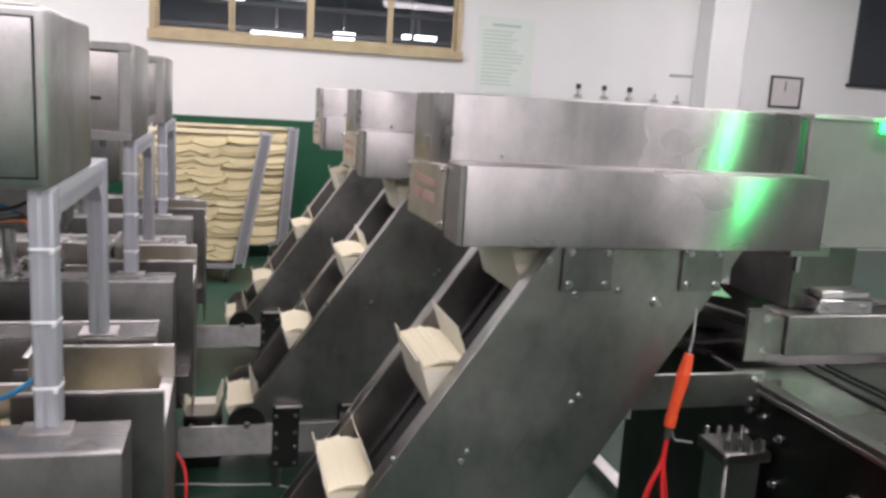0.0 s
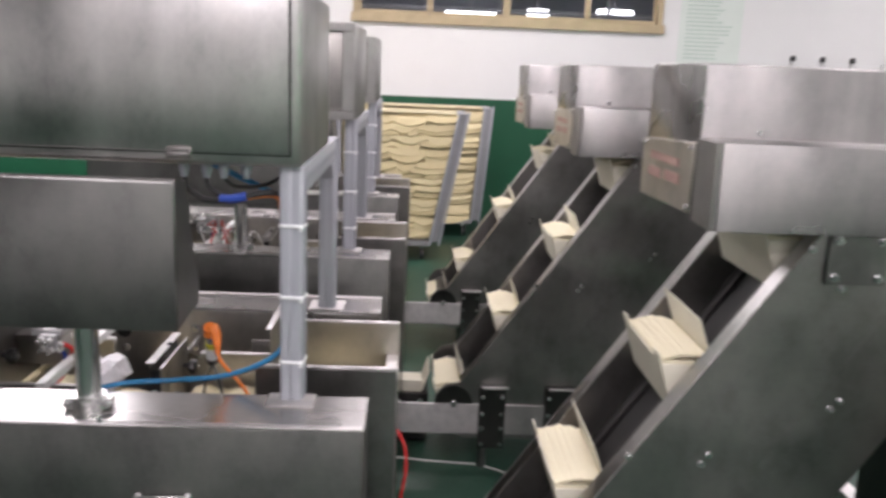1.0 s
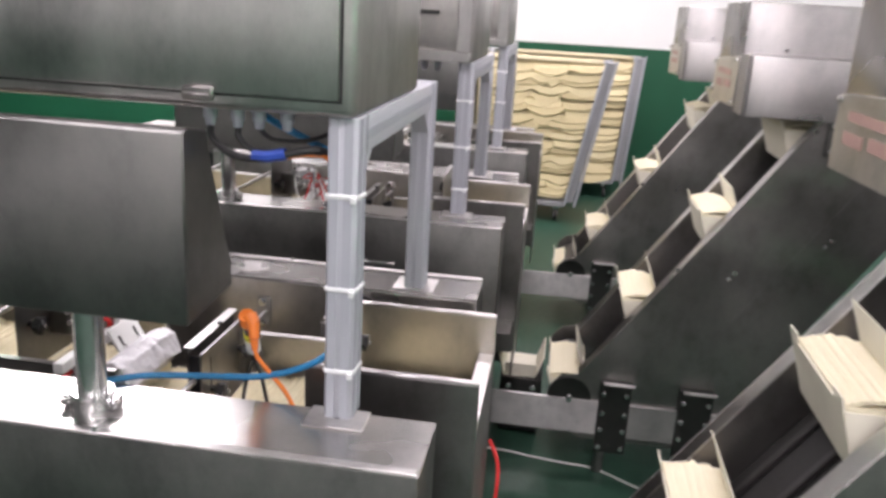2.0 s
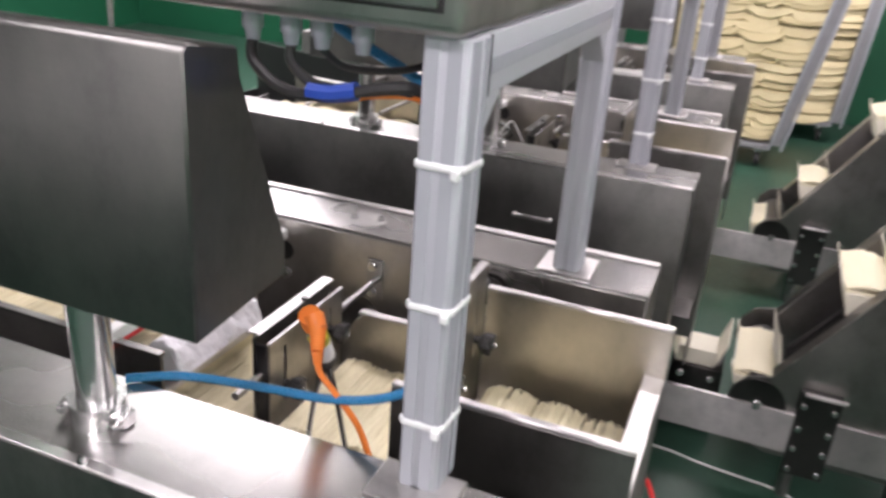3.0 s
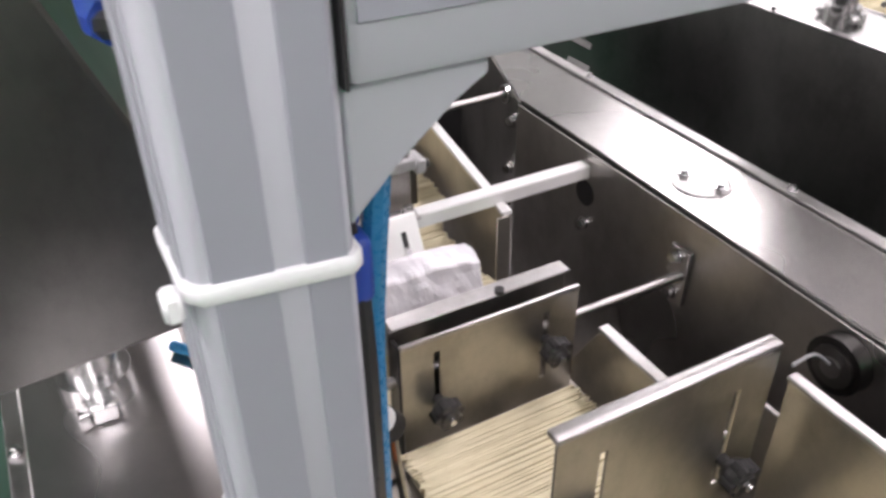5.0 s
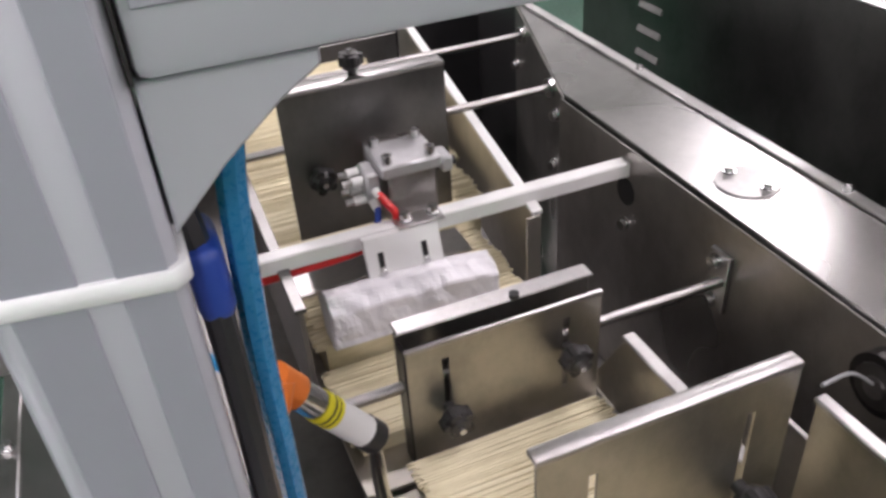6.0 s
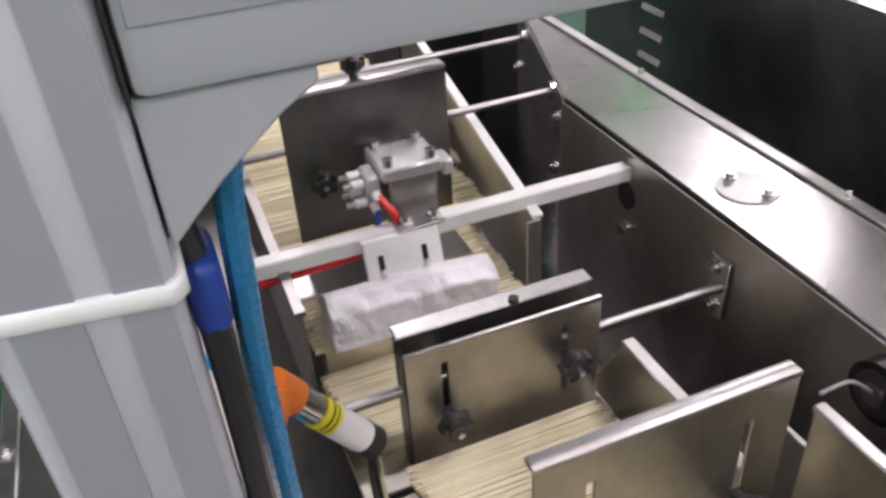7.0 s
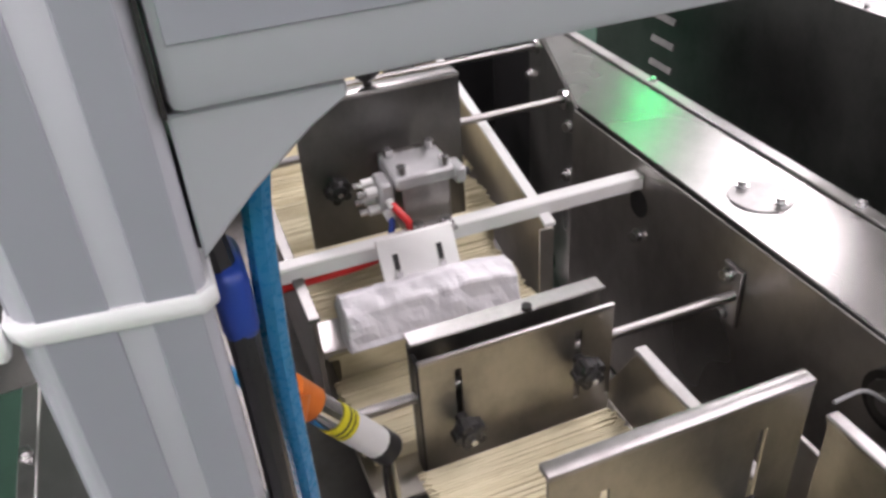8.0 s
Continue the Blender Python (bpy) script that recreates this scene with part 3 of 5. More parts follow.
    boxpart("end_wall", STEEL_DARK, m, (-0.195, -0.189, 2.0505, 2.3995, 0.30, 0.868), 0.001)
    boxpart("end_lip", STEEL_BRIGHT, m, (-0.224, -0.189, 2.0505, 2.3995, 0.868, 0.874), 0.002)
    boxpart("bin_floor", STEEL_PLATE, m, (-0.74, -0.1955, 2.051, 2.399, 0.735, 0.741), 0.001)
    boxpart("side_guard", STEEL_DARK, m, (-0.60, -0.25, 2.410, 2.416, 0.55, 0.90), 0.001)
    boxpart("corner_clip", STEEL_BLACK, m, (-0.226, -0.1955, 2.0505, 2.064, 0.925, 0.952), 0.002)
    # plates across the channel
    p3 = lipped_plate("gate_plate", m, -0.499, 2.126, 2.362, 0.762, 1.022, slots=((2.174, 0.87, 0.991), (2.319, 0.87, 0.991)), lip=0.016)
    for y in (2.174, 2.319):
        knob(p3, (-0.496, y, 0.905), (1, 0, -0.1))
    p2 = lipped_plate("gate_plate", m, -0.761, 2.114, 2.346, 0.742, 0.919, slots=((2.157, 0.80, 0.902), (2.302, 0.80, 0.902)), lip=0.006)
    for y, z in ((2.157, 0.832), (2.302, 0.862)):
        knob(p2, (-0.758, y, z), (1, 0, -0.1))
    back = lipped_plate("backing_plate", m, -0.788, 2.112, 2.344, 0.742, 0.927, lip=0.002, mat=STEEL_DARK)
    boxpart("flange", STEEL_BRIGHT, back, (-0.797, -0.774, 2.112, 2.344, 0.9345, 0.938), 0.0012)
    # Black filler stands for the dark gap between the two plates.
    boxpart("end_block", BLACK, back, (-0.784, -0.762, 2.1125, 2.118, 0.745, 0.919), 0.001)
    bm = bmesh.new()
    rod(bm, (-0.776, 2.247, 0.9385), (-0.776, 2.247, 0.944), 0.006, 8)
    part("pin", bm, BLACK, back)
    # Darker steel than the other gates, painting the shade on this plate.
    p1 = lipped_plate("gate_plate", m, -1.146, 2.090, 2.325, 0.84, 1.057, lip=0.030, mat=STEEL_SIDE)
    knob(p1, (-1.143, 2.130, 0.942), (1, 0, -0.05))
    knob(p1, (-1.160, 2.200, 1.064), (0, 0, 1), 0.9)
    # white flap beside the gate
    bm = bmesh.new()
    prism(bm, [(-0.80, 0.752), (-0.535, 0.752), (-0.535, 0.872), (-0.722, 0.872), (-0.737, 0.858)], "y", 2.362, 2.366, 0.001)
    g = part("side_plate", bm, STEEL_PLATE, m)
    boxpart("folded_lip", STEEL_BRIGHT, g, (-0.730, -0.53, 2.355, 2.372, 0.8725, 0.879), 0.002)
    # channel walls: the near one repeats the far in darker, shaded tones
    def skewed(x0, x1, off, thick, z0, z1, name, mat, parent):
        """A run of the far channel wall, which spreads a little towards its inlet."""
        at = lambda x: 2.370 + 0.138 * (-0.962 - x) + off
        bm = bmesh.new()
        prism(bm, [(x0, at(x0)), (x1, at(x1)), (x1, at(x1) + thick), (x0, at(x0) + thick)], "z", z0, z1, 0.001)
        return part(name, bm, mat, parent)
    cw = skewed(-1.85, -0.962, 0.0, 0.006, 0.72, 0.902, "channel_wall", STEEL_PLATE, m)
    # Lip coloured white, its highlight put into the colour.
    skewed(-1.85, -0.960, -0.005, 0.016, 0.9022, 0.909, "folded_lip", CARD_WHITE, cw)
    boxpart("end_lip", STEEL_PLATE, cw, (-0.9618, -0.958, 2.356, 2.378, 0.72, 0.902), 0.001)
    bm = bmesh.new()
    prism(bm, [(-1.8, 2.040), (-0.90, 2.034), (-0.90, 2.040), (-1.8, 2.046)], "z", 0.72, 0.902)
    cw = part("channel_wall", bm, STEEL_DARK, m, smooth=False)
    bm = bmesh.new()
    prism(bm, [(-1.8, 2.034), (-0.898, 2.030), (-0.898, 2.044), (-1.8, 2.050)], "z", 0.9022, 0.909, 0.001)
    part("folded_lip", bm, STEEL_SIDE, cw)
    boxpart("channel_floor", STEEL_PLATE, m, (-1.8, -0.745, 2.048, 2.369, 0.742, 0.748), 0.001)
    # round and flat bars across
    for x, z, y0, y1 in ((-0.775, 0.864, 2.046, 2.5320), (-1.258, 0.930, 2.036, 2.560), (-1.53, 0.918, 2.036, 2.645)):
        r = rodpart("cross_rod", STEEL, m, (x, y0, z), (x, y1, z), 0.0065)
    boxpart("rod_bracket", STEEL, m, (-0.800, -0.765, 2.526, 2.5323, 0.818, 0.902), 0.001)
    for z in (0.832, 0.889):
        bolt(m, (-0.786, 2.526, z), (0, -1, 0), 1.2)
    for x, y, z in ((-1.215, 2.543, 0.902), (-1.22, 2.545, 0.808), (-1.60, 2.666, 0.83), (-0.99, 2.5325, 0.825)):
        bolt(m, (x, y, z), (0.25, -1, 0), 1.3)
    bm = bmesh.new()
    rod(bm, (-1.258, 2.549, 0.930), (-1.258, 2.559, 0.930), 0.016, 16)
    part("collar", bm, CHROME, m)
    bm = bmesh.new()
    rod(bm, (-1.53, 2.634, 0.918), (-1.53, 2.644, 0.918), 0.016, 16)
    part("collar", bm, CHROME, m)
    boxpart("flat_bar", CARD_WHITE, m, (-1.008, -0.985, 2.0, 2.5320, 0.904, 0.926), 0.002)
    # Black disc paints the dark inside of the hole.
    bm = bmesh.new()
    rod(bm, (-0.994, 2.531, 0.876), (-0.994, 2.5323, 0.876), 0.021, 20)
    part("slot_hole", bm, BLACK, m)
    # hinge wheel by the outlet
    bm = bmesh.new()
    rod(bm, (-0.533, 2.512, 0.905), (-0.533, 2.532, 0.905), 0.034, 24)
    w = part("pulley", bm, STEEL_BLACK, m, "dark steel pulley wheel")
    rodpart("pulley_hub", STEEL_DARK, w, (-0.533, 2.506, 0.905), (-0.533, 2.5115, 0.905), 0.012)
    rodpart("pulley_rim", STEEL_SHADE, w, (-0.533, 2.509, 0.905), (-0.533, 2.5118, 0.905), 0.025)
    cablepart("cord", CABLE_GREY, m, ((-0.533, 2.504, 0.912), (-0.525, 2.46, 0.950), (-0.512, 2.41, 0.968)), 0.002)
    # noodle stacks
    rng = random.Random(11)
    for x0, x1, y0, y1, z, n in ((-0.472, -0.386, 2.055, 2.352, 0.800, 0.003), (-0.382, -0.300, 2.055, 2.350, 0.796, 0.003), (-0.296, -0.226, 2.055, 2.345, 0.790, 0.003),
                                 (-0.735, -0.515, 2.10, 2.330, 0.792, 0.0016), (-0.93, -0.80, 2.055, 2.335, 0.775, 0.002), (-1.125, -0.932, 2.055, 2.338, 0.815, 0.003), (-1.30, -1.155, 2.055, 2.385, 0.82, 0.003), (-1.84, -1.302, 2.055, 2.40, 0.82, 0.003)):
        bm = bmesh.new()
        box(bm, x0 + 0.003, x1 - 0.003, y0 + 0.008, y1 - 0.008, 0.7485, z - 0.006)
        sticks(bm, x0, x1, y0, y1, z, n, rng, bow=lambda x, a=x0, b=x1: 0.010 * math.sin(math.pi * (x - a) / (b - a)) if b - a < 0.1 else 0.004 * math.sin(60 * x))
        part("noodle_mat", bm, NOODLE, m, "cream dry noodle sticks lying in the channel", smooth=False, kind="stuff")
    # posts, top bar, gusset
    post(m, -0.434, -0.387, 1.878, 1.938, LEDGE, 1.454, ties=(1.330, 1.178, 1.036))
    post(m, -0.434, -0.387, 2.562, 2.622, LEDGE, 1.454)
    for y in (1.85, 2.55):
        boxpart("post_foot", STEEL_BRIGHT, m, (-0.462, -0.36, y - 0.004, y + 0.094 - (0.03 if y < 2 else 0), LEDGE + 0.0002, LEDGE + 0.0045), 0.001)
    tb = boxpart("top_bar", GREY_PAINT, m, (-0.434, -0.388, 1.940, 2.5605, 1.392, 1.454), 0.005, seg=2)
    boxpart("side_strip", GREY_RIB, tb, (-0.3885, -0.3868, 1.944, 2.556, 1.414, 1.430), 0.0004)
    boxpart("end_cap", BLACK, tb, (-0.433, -0.3865, 1.9385, 1.9398, 1.393, 1.453), 0.0)
    for y0, s in ((1.9395, 1), (2.5605, -1)):
        bm = bmesh.new()
        prism(bm, [(y0, 1.3915), (y0 + s * 0.056, 1.3915), (y0 + s * 0.056, 1.386), (y0 + s * 0.043, 1.378), (y0 + s * 0.021, 1.360), (y0 + s * 0.001, 1.340), (y0, 1.338)], "x", -0.43, -0.393, 0.001)
        part("gusset", bm, GREY_PAINT, m)
    # cover on a rod
    bm = bmesh.new()
    prism(bm, [(1.768, 1.136), (1.768, 1.430), (1.776, 1.437), (1.852, 1.425), (1.855, 1.396), (1.934, 1.192), (1.934, 1.150)], "x", -1.36, -0.614, 0.003)
    c = part("cover_box", bm, STEEL_BOX, m, "folded dull steel cover box on a round column")
    rodpart("column", CHROME, c, (-0.815, 1.825, LEDGE), (-0.815, 1.825, 1.1365), 0.024, seg=20)
    rodpart("column", CHROME, c, (-1.2, 1.825, LEDGE), (-1.2, 1.825, 1.1365), 0.024, seg=20)
    for x in (-0.815, -1.2):
        bm = bmesh.new()
        rod(bm, (x, 1.825, LEDGE), (x, 1.825, LEDGE + 0.03), 0.034, 20)
        box(bm, x - 0.048, x + 0.048, 1.812, 1.838, LEDGE + 0.001, LEDGE + 0.022, 0.003)
        cl = part("clamp", bm, CHROME, c, "split clamp collar")
        bolt(cl, (x + 0.04, 1.812, LEDGE + 0.012), (0, -1, 0))
        bolt(cl, (x - 0.04, 1.812, LEDGE + 0.012), (0, -1, 0))
    return m


def cabinet(dark=False):
    """Stainless control box standing on the posts' top bar."""
    c = thing("control_cabinet", (-0.8, 2.1, 1.4545), "stainless control cabinet with a dark recessed front" if dark else "brushed stainless control cabinet with a latched door", "cabinet", "control cabinets")
    bm = bmesh.new()
    box(bm, -1.30, -0.388, 1.862, 2.37, 1.4545, 1.808, 0.012, 3)
    body = part("body", bm, STEEL_UP, c)
    bm = bmesh.new()
    box(bm, -1.27, -0.412, 1.852, 1.8615, 1.480, 1.782, 0.003, 2)
    door = part("door", bm, STEEL_LINER if dark else STEEL_UP, c)
    if dark:
        for d in ((-1.29, -0.395, 1.456, 1.486), (-1.29, -0.395, 1.776, 1.806), (-0.44, -0.395, 1.4865, 1.7755), (-1.29, -1.245, 1.4865, 1.7755)):
            boxpart("front_rail", STEEL_UP, c, (d[0], d[1], 1.834, 1.8515, d[2], d[3]), 0.002)
        boxpart("small_handle", BLACK, door, (-0.60, -0.50, 1.838, 1.8518, 1.60, 1.612), 0.002)
        rodpart("lock_pin", CHROME, door, (-0.575, 1.8518, 1.58), (-0.575, 1.84, 1.58), 0.008)
    bm = bmesh.new()
    box(bm, -0.65, -0.60, 1.842, 1.8518, 1.468, 1.490, 0.003)
    box(bm, -0.645, -0.605, 1.836, 1.842, 1.474, 1.480, 0.002)
    part("latch", bm, STEEL_DARK, door)
    boxpart("door_seam", BLACK, c, (-1.274, -0.408, 1.8605, 1.8619, 1.476, 1.786), 0.0)
    for i, x in enumerate((-0.63, -0.585, -0.55, -0.505)):
        bm = bmesh.new()
        rod(bm, (x, 1.90, 1.4545), (x, 1.90, 1.436), 0.011, 12)
        rod(bm, (x, 1.90, 1.436), (x, 1.90, 1.424), 0.009, 12, 0.007)
        part("cable_gland", bm, GREY_RIB, c, "grey plastic cable gland")
    return c


def loose_cables():
    """Cables and hoses round the nearest post, each a thing of its own."""
    def run(name, mat, pts, r, label, cat="cable", extra=None):
        bm = bmesh.new()
        cable(bm, pts, r)
        return solo(name, bm, mat, pts[0], label, cat)
    run("black_cable", BLACK, [(-0.63, 1.90, 1.425), (-0.622, 1.888, 1.405), (-0.585, 1.885, 1.382), (-0.53, 1.882, 1.383), (-0.475, 1.886, 1.398), (-0.448, 1.90, 1.398), (-0.442, 1.93, 1.375), (-0.414, 1.9446, 1.31), (-0.410, 1.9446, 1.15), (-0.412, 1.945, 1.0), (-0.44, 1.96, 0.90), (-0.50, 1.97, 0.86)], 0.006, "black cable sagging under the control cabinet")
    run("black_cable", BLACK, [(-0.585, 1.90, 1.425), (-0.58, 1.892, 1.408), (-0.552, 1.889, 1.391), (-0.505, 1.886, 1.390), (-0.458, 1.896, 1.396), (-0.442, 1.925, 1.375), (-0.428, 1.9452, 1.31), (-0.424, 1.9446, 1.15), (-0.427, 1.946, 1.0), (-0.46, 1.965, 0.88)], 0.0055, "black cable strapped down the grey post")
    run("orange_cable", ORANGE, [(-0.515, 1.8905, 1.381), (-0.48, 1.893, 1.389), (-0.446, 1.905, 1.388), (-0.441, 1.93, 1.36), (-0.4405, 1.942, 1.31)], 0.0035, "thin orange sensor cable")
    run("black_cable", BLACK, [(-0.55, 1.90, 1.425), (-0.53, 1.92, 1.405), (-0.47, 1.95, 1.408), (-0.44, 2.05, 1.43)], 0.004, "thin black cable under the cabinet")
    run("blue_hose", BLUE, [(-0.60, 1.975, 1.45), (-0.55, 1.972, 1.425), (-0.46, 1.970, 1.385), (-0.428, 1.966, 1.36), (-0.424, 1.962, 1.335), (-0.428, 1.9595, 1.29), (-0.432, 1.958, 1.24), (-0.434, 1.957, 1.14), (-0.437, 1.955, 1.07), (-0.450, 1.947, 1.035), (-0.50, 1.953, 1.0), (-0.58, 1.967, 0.968), (-0.68, 1.965, 0.957), (-0.78, 1.94, 0.957), (-0.84, 1.90, 0.957)], 0.006, "blue air hose drooping behind the grey post", "hose")
    bm = bmesh.new()
    box(bm, -0.440, -0.406, 1.9385, 1.953, 1.288, 1.322, 0.006, 3)
    solo("blue_tape_wrap", bm, BLUE_TAPE, (-0.405, 1.945, 1.288), "blue tape wrapped round the cable bundle", "tape")
    bm = bmesh.new()
    cable(bm, [(-0.555, 1.885, 1.384), (-0.53, 1.884, 1.385), (-0.502, 1.885, 1.391)], 0.0095)
    solo("blue_tape_wrap", bm, BLUE_TAPE, (-0.53, 1.884, 1.385), "blue tape wrapped round the sagging cable", "tape")
    run("red_wire", RED, [(-0.19, 2.50, 0.60), (-0.165, 2.47, 0.56), (-0.16, 2.43, 0.50), (-0.175, 2.42, 0.40), (-0.18, 2.45, 0.25), (-0.17, 2.47, 0.012)], 0.005, "red wire hanging at the feeder's end", "wire")
    run("floor_cord", CARD_WHITE, [(-0.30, 3.50, 0.004), (-0.18, 3.495, 0.004), (-0.086, 3.474, 0.004), (0.052, 3.458, 0.004), (0.13, 3.45, 0.004), (0.20, 3.419, 0.004), (0.285, 3.361, 0.004), (0.366, 3.319, 0.004), (0.44, 3.27, 0.004)], 0.0035, "thin white cord lying on the green floor", "cord")
    d = thing("drive_box", (-0.15, 3.78, 0), "dark steel drive box beside the feeder's end", "drive box")
    boxpart("housing", STEEL_BLACK, d, (-0.235, -0.07, 3.66, 3.92, 0.03, 0.235), 0.008, seg=2)
    boxpart("housing_foot", BLACK, d, (-0.225, -0.08, 3.67, 3.91, 0.0, 0.0295), 0.003)
    for x in (-0.2, -0.105):
        bolt(d, (x, 3.66, 0.20), (0, -1, 0), 1.3)
    e = thing("spare_bucket", (-0.16, 3.78, 0.2355), "empty ivory conveyor bucket lying on the drive box", "bucket")
    boxpart("bucket_floor", TRAY, e, (-0.225, -0.10, 3.675, 3.90, 0.2358, 0.240), 0.001)
    for s, x in ((-1, -0.225), (1, -0.10)):
        bm = bmesh.new()
        prism(bm, [(x, 0.2405), (x + 0.004, 0.2405), (x + 0.004 + 0.028 * s, 0.325), (x + 0.028 * s, 0.325)], "y", 3.675, 3.90, 0.0008)
        part("bucket_wall", bm, TRAY, e)
    boxpart("bucket_end", TRAY, e, (-0.220, -0.096, 3.675, 3.679, 0.2405, 0.29), 0.0008)
    # tangle of thin wires on the second feeder's ledge
    w = thing("wire_tangle", (-0.90, 3.37, LEDGE), "tangle of thin white and red wires on a steel ledge", "wires")
    rng = random.Random(21)
    for k, mat in enumerate((CARD_WHITE, RED, CARD_WHITE, CABLE_GREY, RED, CARD_WHITE, BLACK, CARD_WHITE)):
        x = -0.97 + 0.022 * k
        pts = [(x, 3.365, LEDGE + 0.006)] + [(x + rng.uniform(-0.045, 0.06), 3.38 + 0.022 * j + rng.uniform(-0.012, 0.012), LEDGE + 0.02 + 0.06 * math.sin(0.8 * j + 0.3 * k) + rng.uniform(-0.01, 0.02)) for j in range(1, 5)]
        cablepart("wire", mat, w, pts, 0.0028, seg=6)
    # sensor
    s = thing("photo_sensor", (-0.612, 2.0, 0.95), "cylindrical sensor with orange plug and yellow label", "sensor")
    a, b = Vector((-0.605, 1.977, 1.072)), Vector((-0.616, 2.040, 0.977))
    d = b - a
    bm = bmesh.new()
    rod(bm, a - d * 0.10, a + d * 0.12, 0.0145, 14)
    rod(bm, a + Vector((0.006, -0.004, 0.010)), a + Vector((0.016, -0.010, -0.004)), 0.0130, 14, 0.0115)
    rod(bm, a + Vector((0.015, -0.009, -0.002)), a + Vector((0.020, -0.019, -0.028)), 0.0112, 14, 0.0085)
    rod(bm, a + Vector((0.020, -0.019, -0.028)), a + Vector((0.022, -0.021, -0.048)), 0.0082, 14, 0.0055)
    part("plug", bm, ORANGE, s, "orange elbow plug")
    bm = bmesh.new()
    cable(bm, [a + Vector((0.022, -0.021, -0.046)), a + Vector((0.026, -0.020, -0.062)), a + Vector((0.042, -0.013, -0.088)), a + Vector((0.075, -0.010, -0.13)), a + Vector((0.10, -0.02, -0.17))], 0.0042)
    part("plug_lead", bm, ORANGE, s)
    rodpart("nut", CHROME, s, a + d * 0.121, a + d * 0.34, 0.0125)
    rodpart("label_band", YELLOW, s, a + d * 0.341, a + d * 0.50, 0.0135, "yellow printed label band")
    rodpart("label_bar", BLACK, s, a + d * 0.40, a + d * 0.42, 0.01358)
    rodpart("label_bar", BLACK, s, a + d * 0.45, a + d * 0.465, 0.01358)
    rodpart("barrel", CARD_WHITE, s, a + d * 0.501, a + d * 0.86, 0.0135)
    rodpart("lens_ring", BLACK, s, a + d * 0.861, a + d * 1.0, 0.0145, "black end ring")
    for off in (-0.02, 0.018):
        cablepart("bracket_wire", CHROME, s, (b + Vector((0, 0.0, -0.004)), b + Vector((off, 0.0, -0.07)), b + Vector((off * 2.2, 0.01, -0.219))), 0.004)


def pusher_parts():
    """Paper-wrapped pusher pad hung from the flat bar, with its valve block."""
    v = thing("valve_block", (-1.06, 2.225, 0.90), "aluminium valve block with hose fittings bolted to the plate", "valve")
    boxpart("block", STEEL_LINER, v, (-1.1425, -1.030, 2.196, 2.262, 0.895, 0.972), 0.002, "dark steel block")
    boxpart("top_plate", ALU, v, (-1.098, -1.022, 2.186, 2.268, 0.9722, 0.990), 0.003, "bright aluminium top plate")
    for x, y in ((-1.088, 2.198), (-1.088, 2.256), (-1.034, 2.198), (-1.034, 2.256)):
        rodpart("screw", CHROME, v, (x, y, 0.990), (x, y, 1.002), 0.0068)
        # Black dot paints the socket's dark inside.
        rodpart("screw_socket", BLACK, v, (x, y, 1.002), (x, y, 1.0024), 0.0035)
    boxpart("side_lug", ALU, v, (-1.06, -1.024, 2.268, 2.284, 0.962, 0.984), 0.003)
    rodpart("lug_pin", BLACK, v, (-1.035, 2.284, 0.972), (-1.035, 2.290, 0.972), 0.006)
    boxpart("manifold", ALU, v, (-1.072, -1.030, 2.166, 2.1855, 0.938, 0.982), 0.004, "small aluminium manifold")
    for x, z in ((-1.062, 0.973), (-1.042, 0.970), (-1.058, 0.950), (-1.038, 0.946)):
        rodpart("fitting", CARD_WHITE, v, (x, 2.1655, z), (x, 2.150, z), 0.0065)
        rodpart("fitting_ring", CHROME, v, (x, 2.1495, z), (x, 2.138, z), 0.0048)
    for x, y, z in ((-1.028, 2.176, 0.960), (-1.030, 2.172, 0.944)):
        rodpart("fitting", CARD_WHITE, v, (x, y, z), (x + 0.012, y + 0.002, z - 0.006), 0.006)
    cablepart("red_hose", RED, v, ((-1.020, 2.178, 0.958), (-1.008, 2.184, 0.950), (-1.000, 2.192, 0.935), (-1.012, 2.19, 0.905), (-1.012, 2.17, 0.893), (-1.0, 2.12, 0.893), (-0.995, 2.05, 0.894), (-0.99, 2.007, 0.896)), 0.0052, "red air hose")
    cablepart("blue_hose", BLUE_TAPE, v, ((-1.020, 2.174, 0.940), (-1.012, 2.172, 0.934), (-1.011, 2.168, 0.918), (-1.020, 2.16, 0.90)), 0.0045, "blue air hose")
    k = thing("clip_plate", (-0.995, 2.22, 0.926), "small bolted steel clip on the flat bar", "clip")
    boxpart("plate", STEEL_BRIGHT, k, (-1.004, -0.974, 2.186, 2.249, 0.9265, 0.930), 0.001)
    bolt(k, (-0.990, 2.200, 0.930), (0, 0, 1), 1.2)
    bolt(k, (-0.990, 2.238, 0.930), (0, 0, 1), 1.2)
    p = thing("pusher_pad", (-0.972, 2.19, 0.91), "paper-wrapped pusher pad on a slotted white hanger plate", "pusher")
    bm = bmesh.new()
    prism(bm, [(-0.983, 0.9255), (-0.975, 0.9255), (-0.957, 0.866), (-0.961, 0.864)], "y", 2.137, 2.238, 0.0008)
    h = part("hanger_plate", bm, CARD_WHITE, p, "white hanger plate with two slots")
    for y in (2.157, 2.215):
        # Black inlay for the slot's dark opening.
        bm = bmesh.new()
        prism(bm, [(-0.9695, 0.906), (-0.9680, 0.906), (-0.9605, 0.880), (-0.9620, 0.880)], "y", y - 0.0035, y + 0.0035)
        sl = part("slot", bm, BLACK, h)
        rodpart("slot_screw", CHROME, h, (-0.9640, y, 0.884), (-0.9570, y, 0.882), 0.0045)
    bm = bmesh.new()
